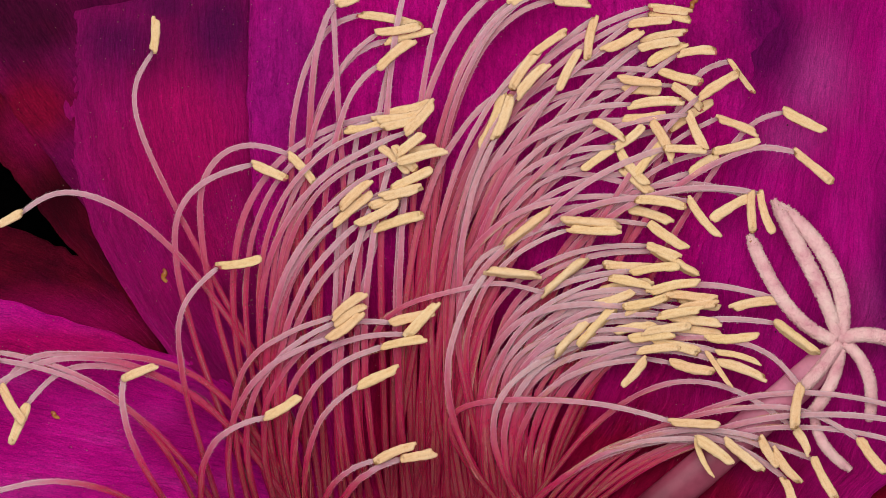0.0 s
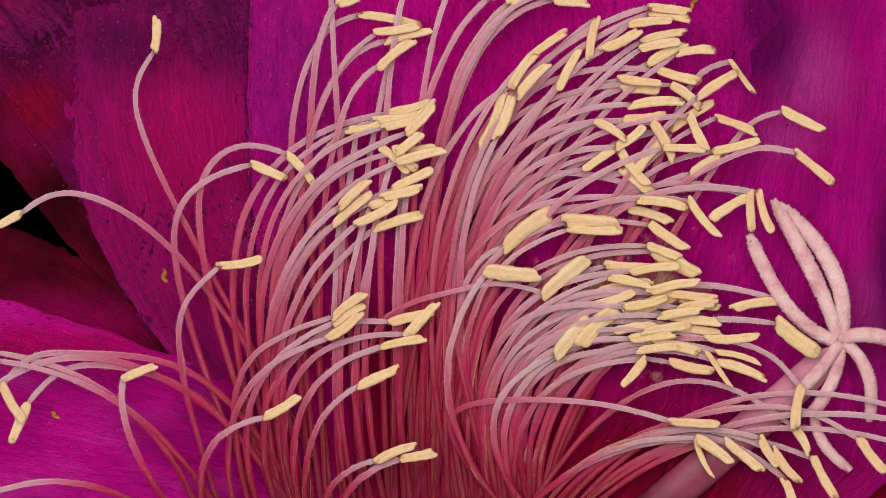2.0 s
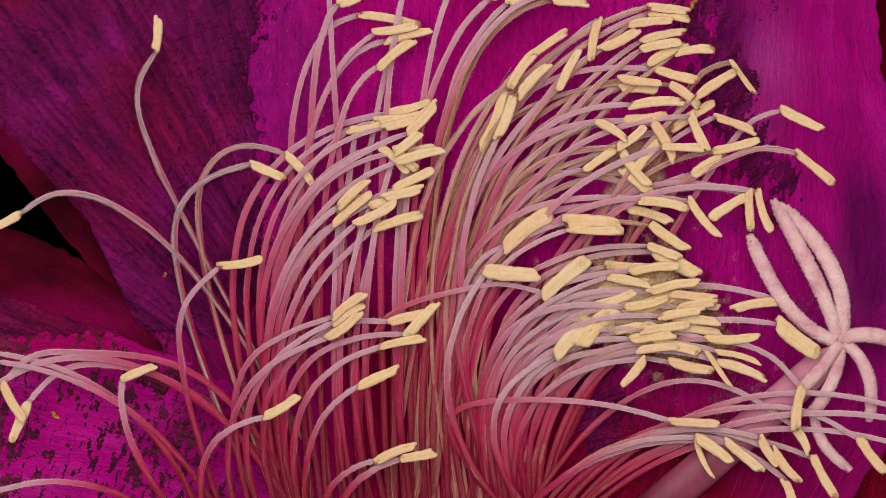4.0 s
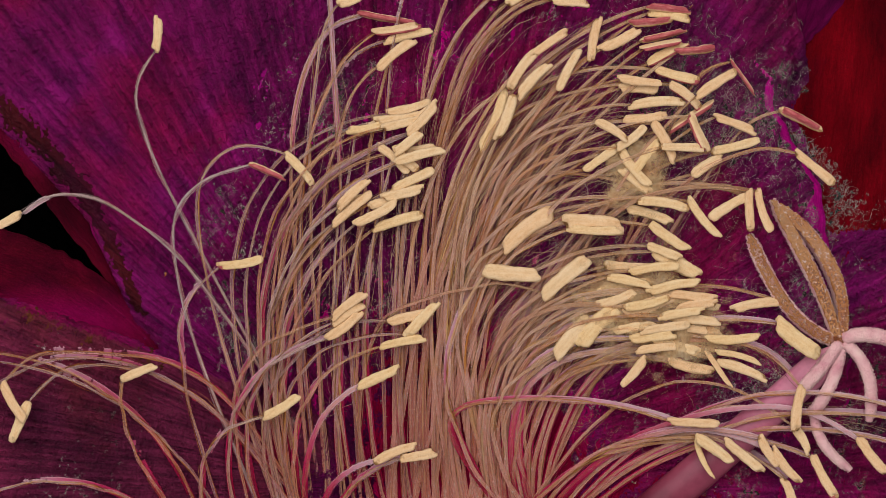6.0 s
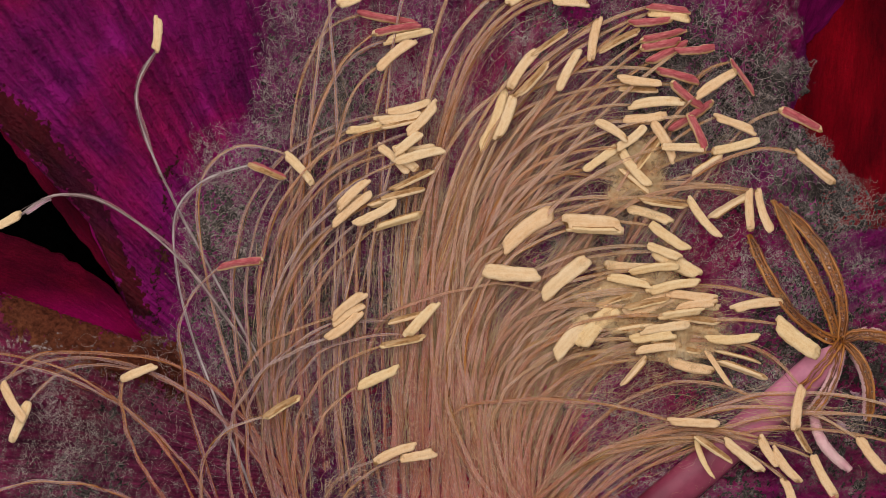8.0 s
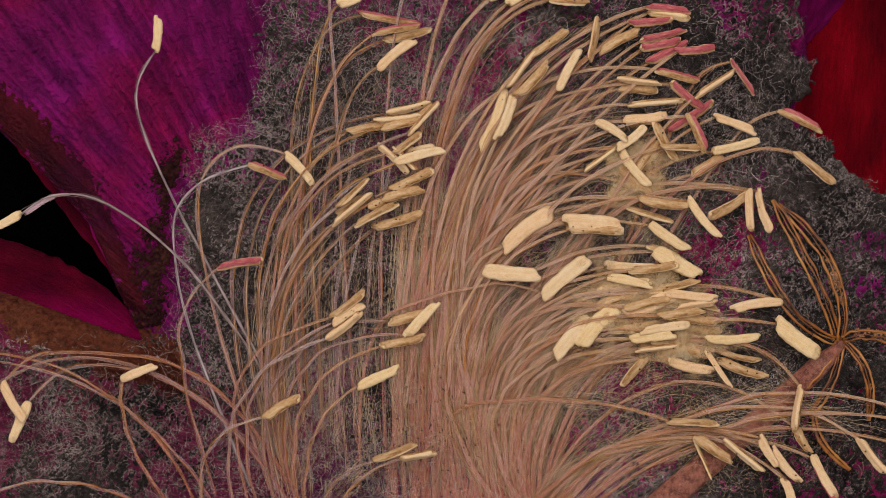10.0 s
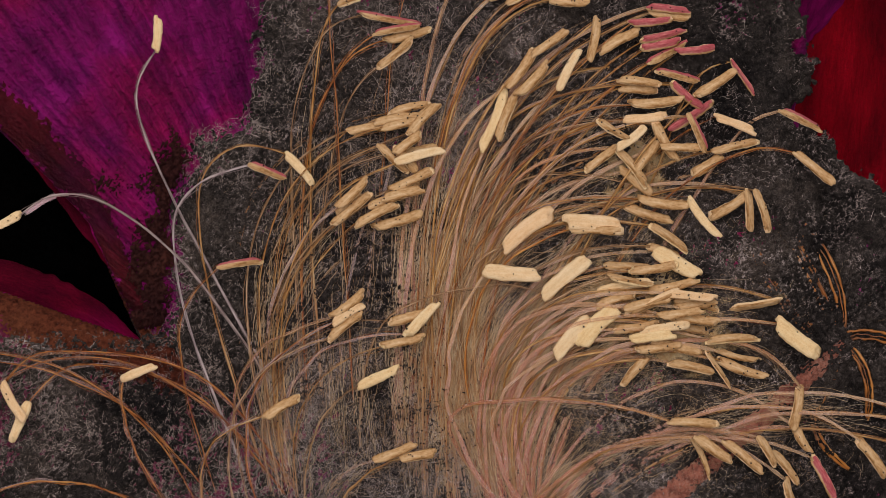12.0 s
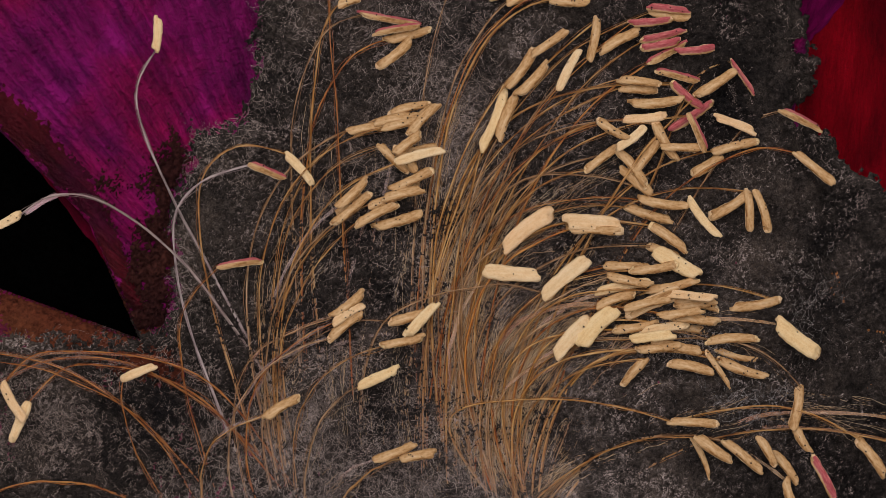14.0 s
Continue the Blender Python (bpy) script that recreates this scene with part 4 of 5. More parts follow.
stamen(1412, 272, 1472, 322, 1180, 350, 900, 930, via=((1290, 280), (1350, 263),))
stamen(1322, 347, 1260, 384, 1150, 330, 817, 946)
stamen(1325, 340, 1328, 404, 1140, 350, 872, 942)
stamen(1340, 340, 1361, 406, 1150, 345, 883, 950)
stamen(1135, 354, 1213, 366, 940, 370, 809, 934)
stamen(1112, 368, 1185, 391, 950, 385, 856, 946)
stamen(1220, 356, 1268, 417, 1030, 370, 784, 946)
stamen(893, 436, 971, 376, 830, 490, 910, 954, wide=15.0)
stamen(1003, 392, 1096, 400, 885, 450, 831, 934, wide=15.0)
stamen(1010, 406, 1092, 409, 890, 470, 898, 934)
stamen(965, 520, 1034, 462, 690, 560, 640, 930, via=((800, 517), (880, 503),), wide=15.0)
stamen(862, 480, 949, 488, 800, 600, 919, 934, wide=15.0)
stamen(1155, 400, 1214, 441, 950, 410, 906, 934)
stamen(1163, 446, 1232, 486, 980, 480, 906, 950, wide=15.0)
stamen(1150, 436, 1202, 456, 960, 470, 848, 938)
stamen(1075, 470, 1152, 476, 930, 540, 937, 938)
stamen(1060, 515, 1148, 498, 930, 580, 887, 950)
stamen(1150, 515, 1232, 498, 980, 540, 930, 942)
stamen(1113, 555, 1196, 518, 960, 600, 930, 950, wide=15.0)
stamen(1188, 560, 1268, 570, 1000, 560, 926, 930)
stamen(1195, 578, 1272, 589, 1000, 590, 938, 938)
stamen(1200, 530, 1268, 545, 1010, 575, 955, 938)
stamen(984, 626, 1040, 570, 890, 700, 964, 942, wide=15.0)
stamen(1028, 608, 1083, 548, 920, 690, 941, 950, wide=15.0)
stamen(1256, 602, 1337, 598, 1050, 600, 914, 942)
stamen(1275, 640, 1352, 668, 1060, 640, 955, 946)
stamen(1272, 622, 1342, 640, 1050, 630, 918, 942, wide=6.0)
stamen(1252, 625, 1291, 682, 1040, 650, 945, 942, wide=6.0)
stamen(1188, 642, 1258, 657, 1020, 650, 947, 954)
stamen(1142, 636, 1104, 680, 960, 700, 919, 938)
stamen(1378, 533, 1300, 545, 1180, 510, 909, 954)
stamen(1376, 574, 1444, 626, 1130, 600, 951, 950, wide=15.0)
stamen(1418, 688, 1406, 757, 1100, 632, 942, 954, via=((1270, 602), (1365, 632),))
stamen(1408, 758, 1432, 800, 1060, 745, 900, 950, via=((1190, 676), (1300, 690),))
stamen(1188, 746, 1266, 750, 800, 735, 919, 938, via=((900, 708), (1090, 720),))
stamen(1522, 780, 1567, 838, 1080, 800, 950, 950, via=((1290, 725), (1430, 730),))
stamen(1440, 812, 1476, 878, 1250, 775, 980, 950, blush=(11, 14))
stamen(1235, 775, 1292, 815, 1100, 790, 900, 950)
stamen(1230, 780, 1258, 843, 1090, 800, 890, 950, wide=6.0)
stamen(1285, 782, 1346, 832, 1120, 780, 930, 950)
stamen(1345, 775, 1372, 822, 1180, 765, 940, 950)
stamen(1368, 798, 1412, 852, 1200, 760, 950, 950)
stamen(1390, 850, 1406, 905, 1220, 770, 960, 950)
stamen(1600, 745, 1660, 750, 1350, 740, 960, 960)
stamen(1600, 790, 1660, 800, 1300, 770, 980, 960)
stamen(1600, 725, 1660, 740, 1320, 705, 970, 960)
stamen(1110, 545, 1180, 530, 940, 560, 874, 934)
stamen(1090, 585, 1160, 575, 930, 620, 961, 938)
stamen(1120, 600, 1190, 592, 950, 640, 968, 942)
stamen(1130, 620, 1200, 612, 960, 660, 931, 950)
stamen(1150, 340, 1100, 300, 960, 310, 839, 942)
stamen(1185, 520, 1262, 528, 1010, 540, 914, 938)
stamen(1120, 480, 1195, 470, 960, 520, 880, 954)
stamen(1140, 585, 1215, 575, 970, 610, 897, 946)
stamen(1160, 605, 1235, 622, 980, 630, 953, 950)
stamen(1080, 490, 1150, 505, 940, 560, 889, 934)
stamen(1200, 545, 1265, 535, 1020, 560, 932, 954)
stamen(1060, 540, 1120, 520, 930, 600, 896, 930)
stamen(1170, 560, 1240, 550, 990, 590, 906, 954)
stamen(700, 262, 735, 300, 655, 470, 690, 930, low=0.5)
stamen(690, 352, 740, 330, 640, 520, 670, 930, low=0.5)
stamen(655, 365, 700, 350, 610, 540, 640, 930, low=0.5)
stamen(600, 378, 640, 350, 590, 560, 620, 930, low=0.5)
stamen(735, 215, 765, 190, 715, 420, 720, 930, low=0.5)
stamen(720, 270, 770, 262, 700, 500, 735, 930, low=0.5)
stamen(630, 235, 680, 215, 600, 480, 610, 930, low=0.5)
stamen(700, 60, 740, 50, 640, 380, 660, 930, low=0.5)


# ---- pistil ----
def lobe(parent, points, r0, r1, seed):
    """A stigma lobe covered with short papillae, and the rusty thread that it dries down to."""
    n = 26
    pts = [bez(points, i / n) for i in range(n + 1)]
    path = [at(p.x, p.y, floor_h(p.x, p.y) + 1.3 + 0.5 * math.sin(math.pi * i / n)) for i, p in enumerate(pts)]
    radii = [UNIT * 0.74 * (r0 + (r1 - r0) * math.sin(math.pi * min(1, 0.08 + 0.8 * i / n))) * (1 - 0.7 * smooth(0.88, 1, i / n)) for i in range(n + 1)]
    v, f, _ = tube(path, radii, 18, 0.5)
    rng = random.Random(seed)
    # a furrow along the lobe and papillae, longest on its margins
    for q in range(1500):
        i = rng.randrange(1, n)
        a = rng.choice((rng.gauss(0.25, 0.22), rng.gauss(math.pi - 0.25, 0.22), rng.uniform(0.2, math.pi - 0.2)))
        d = (path[i + 1] - path[i - 1]).normalized()
        side = d.cross(Vector((0, 0, 1))).normalized()
        up = side.cross(d)
        edge = abs(math.cos(a))
        out = (side * math.cos(a) + up * (math.sin(a) * 0.8 + 0.25)).normalized()
        base = path[i].lerp(path[i + 1], rng.random()) + side * (math.cos(a) * radii[i] * 0.97) + up * (math.sin(a) * radii[i] * 0.47)
        hgt, w = UNIT * rng.uniform(1.4, 3.0) * (1 + 0.9 * edge), UNIT * rng.uniform(1.8, 3.4)
        o = len(v)
        x = d.cross(out).normalized()
        v += [base + d * w, base + x * w, base - d * w, base - x * w, base + out * hgt]
        f += [(o, o + 1, o + 4), (o + 1, o + 2, o + 4), (o + 2, o + 3, o + 4), (o + 3, o, o + 4)]
    flesh = mesh_object("stigma_lobe", v, f, M_STIGMA, parent, "pale pink stigma lobe with papillae")
    # its two dried margins, and the amber skin that shrinks away between them
    verts, faces = [], []
    for q, sign in enumerate((-0.72, 0.72, 0.1)):
        pp, rr = [], []
        for i, p in enumerate(path):
            d = (path[min(n, i + 1)] - path[max(0, i - 1)]).normalized()
            side = d.cross(Vector((0, 0, 1))).normalized()
            pp.append(p + side * (radii[i] * (sign + 0.3 * n3(i * 10, q * 40, 30, seed))) - Vector((0, 0, 0.00008)))
            rr.append(UNIT * (2.6 if q < 2 else 1.4) * (0.85 + 0.7 * n3(i * 10, q * 9, 14, seed) + 0.5 * n3(i * 10, q * 9, 6, seed)))
        vv, ff, _ = tube(pp, [max(0.6 * UNIT, r) for r in rr], 6)
        o = len(verts)
        verts += vv
        faces += [tuple(x + o for x in g) for g in ff]
    dried = mesh_object("stigma_margin", verts, faces, M_CRUST, parent, "rusty dried margins of the stigma lobe")
    MOVES.append((dried, [(0, pose(0, 0, 0)), (9, pose(0, 0, 0)), (11, pose(0, 0, -0.0007)), (14, pose(0, 0, -0.0019))]))
    v, f, share = tube(path, [r * 0.88 * (1 + 0.25 * n3(i * 10, 5, 20, seed)) for i, r in enumerate(radii)], 14, 0.3)
    for q in range(500):
        i = rng.randrange(1, n)
        a = rng.uniform(0.1, math.pi - 0.1)
        side = (path[i + 1] - path[i - 1]).normalized().cross(Vector((0, 0, 1))).normalized()
        base = path[i].lerp(path[i + 1], rng.random()) + side * (math.cos(a) * radii[i] * 0.9) + Vector((0, 0, math.sin(a) * radii[i] * 0.2))
        w, o = UNIT * rng.uniform(1.5, 3.2), len(v)
        v += [base + Vector(x) * w for x in ((1, 0, 0), (0, 1, 0), (-1, 0, 0), (0, -1, 0), (0, 0, 0.8))]
        f += [(o, o + 1, o + 4), (o + 1, o + 2, o + 4), (o + 2, o + 3, o + 4), (o + 3, o, o + 4)]
    skin = mesh_object("stigma_skin", v, f, M_AMBER, parent, "shrunken amber stigma skin", attr=("along", share + [0.6] * (len(v) - len(share))),
                       more=[("heart", [abs(math.sin(2 * math.pi * (i % 14) / 14)) if i < len(share) else 0.0 for i in range(len(v))])])
    MOVES.append((skin, [(0, pose(0, 0, 0)), (7.0, pose(0, 0, 0)), (8.4, pose(0, 0, -0.0008)), (10.4, pose(0, 0, -0.0026)), (14, pose(0, 0, -0.0034))]))
    return flesh


def pistil():
    whole = new("pistil")
    n = 24
    axis = ((1060, 990), (1200, 860), (1380, 720), (1492, 606))
    path = [at(p.x, p.y, floor_h(p.x, p.y) + 0.75 + 0.35 * i / n) for i, p in enumerate(bez(axis, i / n) for i in range(n + 1))]
    v, f, share = tube(path, [UNIT * (38 - 10 * i / n) * (1 - 0.75 * smooth(0.86, 1.0, i / n)) for i in range(n + 1)], 20, 0.6)
    style = mesh_object("style", v, f, M_STYLE, whole, "thick pale pink style", attr=("along", share))
    lobes = [lobe(whole, ((1488, 606), (1508, 520), (1466, 432), (1378, 362)), 8, 16, 11),
             lobe(whole, ((1482, 602), (1466, 525), (1416, 440), (1368, 354)), 8, 15, 18),
             lobe(whole, ((1480, 604), (1400, 580), (1362, 500), (1326, 416)), 12, 13, 12),
             lobe(whole, ((1492, 602), (1520, 585), (1560, 590), (1620, 620)), 9, 14, 13),
             lobe(whole, ((1494, 606), (1540, 640), (1548, 690), (1538, 745)), 7, 11, 14),
             lobe(whole, ((1486, 606), (1465, 640), (1430, 680), (1405, 702)), 8, 12, 15),
             lobe(whole, ((1490, 612), (1480, 680), (1450, 720), (1432, 735)), 7, 11, 19),
             lobe(whole, ((1440, 720), (1440, 770), (1460, 800), (1505, 832)), 5, 8, 16)]
    for i, ob in enumerate(lobes):
        b = 4.6 + 0.45 * i
        MOVES.append((ob, [(0, pose(0, 0, 0)), (b, pose(0, 0, 0)), (b + 1.6, pose(0, 0, -0.0018)), (b + 3.0, pose(0, 0, -0.0036)), (14, pose(0, 0, -0.0036))]))
    MOVES.append((style, [(0, pose(0, 0, 0)), (6.5, pose(0, 0, 0)), (8.2, pose(0, 0, -0.0003)), (10.2, pose(0, 0, -0.0026)), (14, pose(0, 0, -0.0034))]))
    v, f, _ = tube([p + Vector((0, 0, -0.00002)) for p in path], [UNIT * (27 - 8 * i / n) * (1 + 0.2 * n3(i * 10, 3, 30, 8)) * (1 - 0.6 * smooth(0.86, 1.0, i / n)) for i in range(n + 1)], 20, 0.75)
    core = mesh_object("style_core", v, f, M_CORE, whole, "shrunken brownish pink dried style")
    MOVES.append((core, [(0, pose(0, 0, -0.0005)), (7.5, pose(0, 0, -0.0003)), (9.5, pose(0, 0, 0)), (10.8, pose(0, 0, -0.0001)), (12.3, pose(0, 0, -0.0007)), (14, pose(0, 0, -0.0022))]))
    tagged(whole, "pale pink pistil with a star of fuzzy stigma lobes", "pistil")


pistil()


# ---- decay: layers that push up through the petals ----
def inside_gap(u, v):
    """The dark gap between the outer petals."""
    upper = np.where(u < 160, 235 + 1.06 * u, 405 + 2.2 * (u - 160))
    return (u < 255) & (v > upper - 10) & (v < 512 + 0.36 * u)


def purple_zone(u, v):
    """1 where the petals stay bare of mould to the end."""
    u, v = u + 18 * field(u, v, 40, 7) + 7 * field(u, v, 9, 8), v + 18 * field(u, v, 45, 9) + 7 * field(u, v, 9, 10)
    a = smooth(490, 395, u) * smooth(270, 140, v)
    b = smooth(380, 220, u + 0.12 * (v - 400)) * smooth(600, 550, v)
    c = smooth(1415, 1455, u + 34 * field(u, v, 60, 11) + 12 * field(u, v, 16, 13)) * smooth(275, 225, v - 0.75 * np.maximum(0, u - 1440) + 18 * field(u, v, 30, 12))
    return np.maximum(np.maximum(a, b), c)


def layer_mesh(name, mat, depth, cell, label, rows, area=(-56, 1624, -56, 940), limit=2.4):
    """A sheet below the petals, nearest to them where depth is least, that rises and breaks through as it grows."""
    u, v = np.meshgrid(np.arange(area[0], area[1], cell), np.arange(area[2], area[3], cell))
    d = depth(u, v)
    p = at_many(u, v, top_h(u, v) - 0.02 - np.minimum(d, 2.6))
    nv, nu = u.shape
    k = np.arange(nu * nv).reshape(nv, nu)
    q = np.stack([k[:-1, :-1], k[1:, :-1], k[1:, 1:], k[:-1, 1:]], axis=-1).reshape(-1, 4)
    q = q[d.ravel()[q].min(axis=1) < limit]
    used, q = np.unique(q, return_inverse=True)
    q = q.reshape(-1, 4)
    ob = big_mesh(name, p.reshape(-1, 3)[used], q, mat)
    tagged(ob, label, "mould" if "mould" in name else "petal skin", kind="stuff")
    MOVES.append((ob, [(t, pose(0, 0, h / 1000)) for t, h in rows]))
    return ob


def big_mesh(name, verts, quads, mat):
    me = bpy.data.meshes.new(name)
    me.vertices.add(len(verts))
    me.vertices.foreach_set("co", np.asarray(verts, dtype=np.float32).ravel())
    me.loops.add(4 * len(quads))
    me.loops.foreach_set("vertex_index", np.asarray(quads, dtype=np.int32).ravel())
    me.polygons.add(len(quads))
    me.polygons.foreach_set("loop_start", np.arange(0, 4 * len(quads), 4, dtype=np.int32))
    me.polygons.foreach_set("use_smooth", np.ones(len(quads), dtype=bool))
    me.update(calc_edges=True)
    me.materials.append(mat)
    return new(name, me)


def throat(u, v):
    """1 in the hollow where the filaments stand."""
    return np.exp(-((u - 860) / 210) ** 2 - ((v - 830) / 190) ** 2)


def skin_depth(u, v):
    d = 0.85 + 0.14 * field(u, v, 170, 21) + 0.05 * field(u, v, 40, 22) + 0.16 * field(u + v * 0.3, v * 0.35, 6, 23) + 0.08 * field(u, v, 14, 24) + np.random.default_rng(3).uniform(-0.11, 0.11, u.shape) + 0.12 * field(u + 0.3 * v, v * 0.25, 4, 27)
    ang, far = np.arctan2(v - 185, u - 300), np.hypot(u - 300, v - 185)
    fan = smooth(70, 130, far) * smooth(230, 180, far) * smooth(-3.1, -2.7, ang) * smooth(-1.5, -1.9, ang)
    creases = np.exp(-((u - 395) / 60) ** 2 - ((v - 120) / 110) ** 2)
    d = d + 0.16 * fan * (np.cos(64 * ang + 2 * field(u, v, 30, 34)) + 0.3) + 0.10 * creases * np.sin(0.62 * v + 0.1 * u + 3 * field(u, v, 40, 35))
    d = d - 1.0 * np.exp(-((u - 20) / 100) ** 2 - ((v - 20) / 80) ** 2)
    d = d - 0.75 * np.exp(-((u - 360) / 90) ** 2 - ((v - 40) / 55) ** 2)
    d = d - 0.35 * np.exp(-((u - 1330) / 120) ** 2 - ((v - 40) / 120) ** 2)
    d = d + 3.0 * smooth(1425, 1450, u + 34 * field(u, v, 60, 11)) * smooth(420, 340, v)
    return np.where(inside_gap(u, v), 9.0, np.maximum(np.where(u < 480, -0.1, 0.14), d) + 0.8 * throat(u, v))


def outer_side(u, v):
    """1 on the outer petals, which wither first."""
    return smooth(510, 390, u + 30 * field(u, v, 90, 28) + 10 * field(u, v, 12, 29)) * smooth(650, 510, v + 10 * field(u, v, 12, 30))


def felt_depth(u, v):
    d = 1.4 + 0 * u
    for cu, cv, r, g in ((1290, 60, 130, 0.3), (1240, 150, 230, 0.65), (390, 380, 90, 0.6), (430, 560, 110, 0.55), (100, 800, 190, 0.45), (620, 140, 150, 0.3),
                         (660, 450, 120, 0.25), (1450, 620, 260, 0.45)):
        d = d - g * np.exp(-((u - cu) / r) ** 2 - ((v - cv) / r) ** 2)
    d = d + 0.15 * np.exp(-((u - 790) / 170) ** 2 - ((v - 860) / 170) ** 2)
    d = d + 0.25 * field(u, v, 120, 31) + 0.2 * field(u, v, 35, 32) + 0.3 * field(u, v, 9, 33) + np.random.default_rng(4).uniform(-0.35, 0.35, u.shape)
    return np.where(inside_gap(u, v), 9.0, np.clip(d, 0.5, 1.45) + 0.55 * throat(u, v) + 1.9 * purple_zone(u, v))


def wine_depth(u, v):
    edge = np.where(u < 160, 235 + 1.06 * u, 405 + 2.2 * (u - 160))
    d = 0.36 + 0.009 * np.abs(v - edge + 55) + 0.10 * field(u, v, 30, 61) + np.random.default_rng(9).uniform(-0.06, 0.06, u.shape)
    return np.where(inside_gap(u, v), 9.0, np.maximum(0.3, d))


def stain_depth(u, v):
    z = purple_zone(u, v)
    d = 0.35 + 2.6 * np.abs(z - 0.62) + 1.2 * smooth(330, 180, v) + 0.3 * field(u, v, 50, 51) + 0.25 * field(u, v, 9, 52) + np.random.default_rng(6).uniform(-0.4, 0.4, u.shape)
    return np.where(inside_gap(u, v), 9.0, np.maximum(0.15, d))


def brown_depth(u, v):
    edge = 500 + 0.36 * u
    d = 0.35 + 0.012 * np.abs(v - edge - 45) + 0.004 * np.maximum(0, 60 - u) + 0.22 * field(u, v, 40, 41) + 0.12 * field(u, v, 9, 42) + np.random.default_rng(7).uniform(-0.15, 0.15, u.shape)
    return np.where(inside_gap(u, v), 9.0, np.maximum(0.2, d))


layer_mesh("withered_skin", M_SKIN, lambda u, v: 0.5 + 0.41 * skin_depth(u, v) + 0.16 * field(u, v, 5, 36) + 1.6 * smooth(0.5, 0.0, outer_side(u, v)) + 9.0 * inside_gap(u, v), 3.0, "dark purple withered skin on the outer petals",
           [(0, -0.1), (1.2, 0.38), (2.2, 0.78), (3.2, 1.06), (5.3, 1.13), (6.5, 1.17), (8, 1.22), (14, 1.36)], area=(-56, 560, -56, 660))
layer_mesh("withered_skin", M_SKIN, lambda u, v: skin_depth(u, v) + 0.03 + 1.6 * smooth(0.5, 1.0, outer_side(u, v)), 3.0, "dark purple withered skin spreading over the petals",
           [(0, -0.1), (1.5, 0.15), (3.2, 0.42), (5.3, 1.07), (6.5, 1.17), (8, 1.22), (14, 1.36)])
layer_mesh("wine_skin", M_ROT, lambda u, v: skin_depth(u, v) - 0.14 + 1.8 * smooth(540, 680, u + 40 * field(u, v, 60, 71)) + 1.5 * smooth(0, -50, v - 540 - 0.36 * u), 3.0,
           "wine-red withered skin on the wrinkled petal", [(0, -0.1), (1.5, 0.0), (3.2, 0.36), (5.3, 1.06), (6.5, 1.18), (8, 1.23), (14, 1.36)], area=(-56, 680, 480, 940))
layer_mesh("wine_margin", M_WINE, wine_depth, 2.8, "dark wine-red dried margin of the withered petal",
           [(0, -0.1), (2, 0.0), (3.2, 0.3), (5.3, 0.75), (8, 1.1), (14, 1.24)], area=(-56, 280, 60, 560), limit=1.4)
layer_mesh("mould_felt", M_FELT, felt_depth, 3.0, "black and grey mould felt creeping over the petals",
           [(0, -0.2), (3.2, 0.0), (5.3, 0.6), (6.5, 0.9), (7.5, 1.1), (8.2, 1.22), (10.5, 1.75), (12, 2.0), (14, 2.2)])
layer_mesh("mould_veil", M_VEIL, lambda u, v: felt_depth(u, v) * 0.7 + 0.25 + 0.5 * purple_zone(u, v), 4.0, "gossamer of fine grey mould threads over the petals",
           [(0, -0.3), (4.2, 0.1), (5.3, 0.65), (6.5, 1.35), (7.5, 1.6), (8.2, 1.62), (10.5, 1.70), (12, 1.91), (14, 2.06)])
layer_mesh("brown_margin", M_BROWN, brown_depth, 2.8, "browned papery margin on the wilting petal",
           [(0, -0.1), (3.2, 0.15), (5.3, 0.5), (7, 1.12), (8.2, 1.4), (14, 1.6)], area=(-56, 330, 460, 720), limit=2.0)


layer_mesh("brown_stain", M_STAIN, stain_depth, 2.8, "brown rot stain at the edge of the mould",
           [(0, -0.1), (4.5, 0.0), (6.5, 0.35), (8.2, 0.8), (10.5, 1.35), (14, 1.6)], area=(170, 560, 120, 650), limit=1.9)


def threads(name, pts, radius, mat, label, group, rows):
    """Fine three-sided threads; pts: places by thread and step."""
    c, n = pts.shape[:2]
    d = np.empty_like(pts)
    d[:, 1:-1] = pts[:, 2:] - pts[:, :-2]
    d[:, 0], d[:, -1] = pts[:, 1] - pts[:, 0], pts[:, -1] - pts[:, -2]
    s = np.stack([-d[..., 1], d[..., 0], 0 * d[..., 0]], axis=-1)
    s *= radius[:, None, None] / np.maximum(1e-9, np.linalg.norm(s, axis=-1, keepdims=True))
    up = np.zeros_like(pts)
    up[..., 2] = radius[:, None] * 1.6
    verts = np.stack([pts + s, pts - s, pts + up], axis=2).reshape(-1, 3)
    base = (np.arange(c)[:, None] * n + np.arange(n - 1)[None]).reshape(-1, 1) * 3
    quads = np.concatenate([base + np.array([[1, 2, 5, 4]]), base + np.array([[2, 0, 3, 5]])])
    ob = big_mesh(name, verts, quads, mat)
    tagged(ob, label, "mould", group, kind="stuff")
    MOVES.append((ob, [(t, pose(0, 0, h / 1000)) for t, h in rows]))


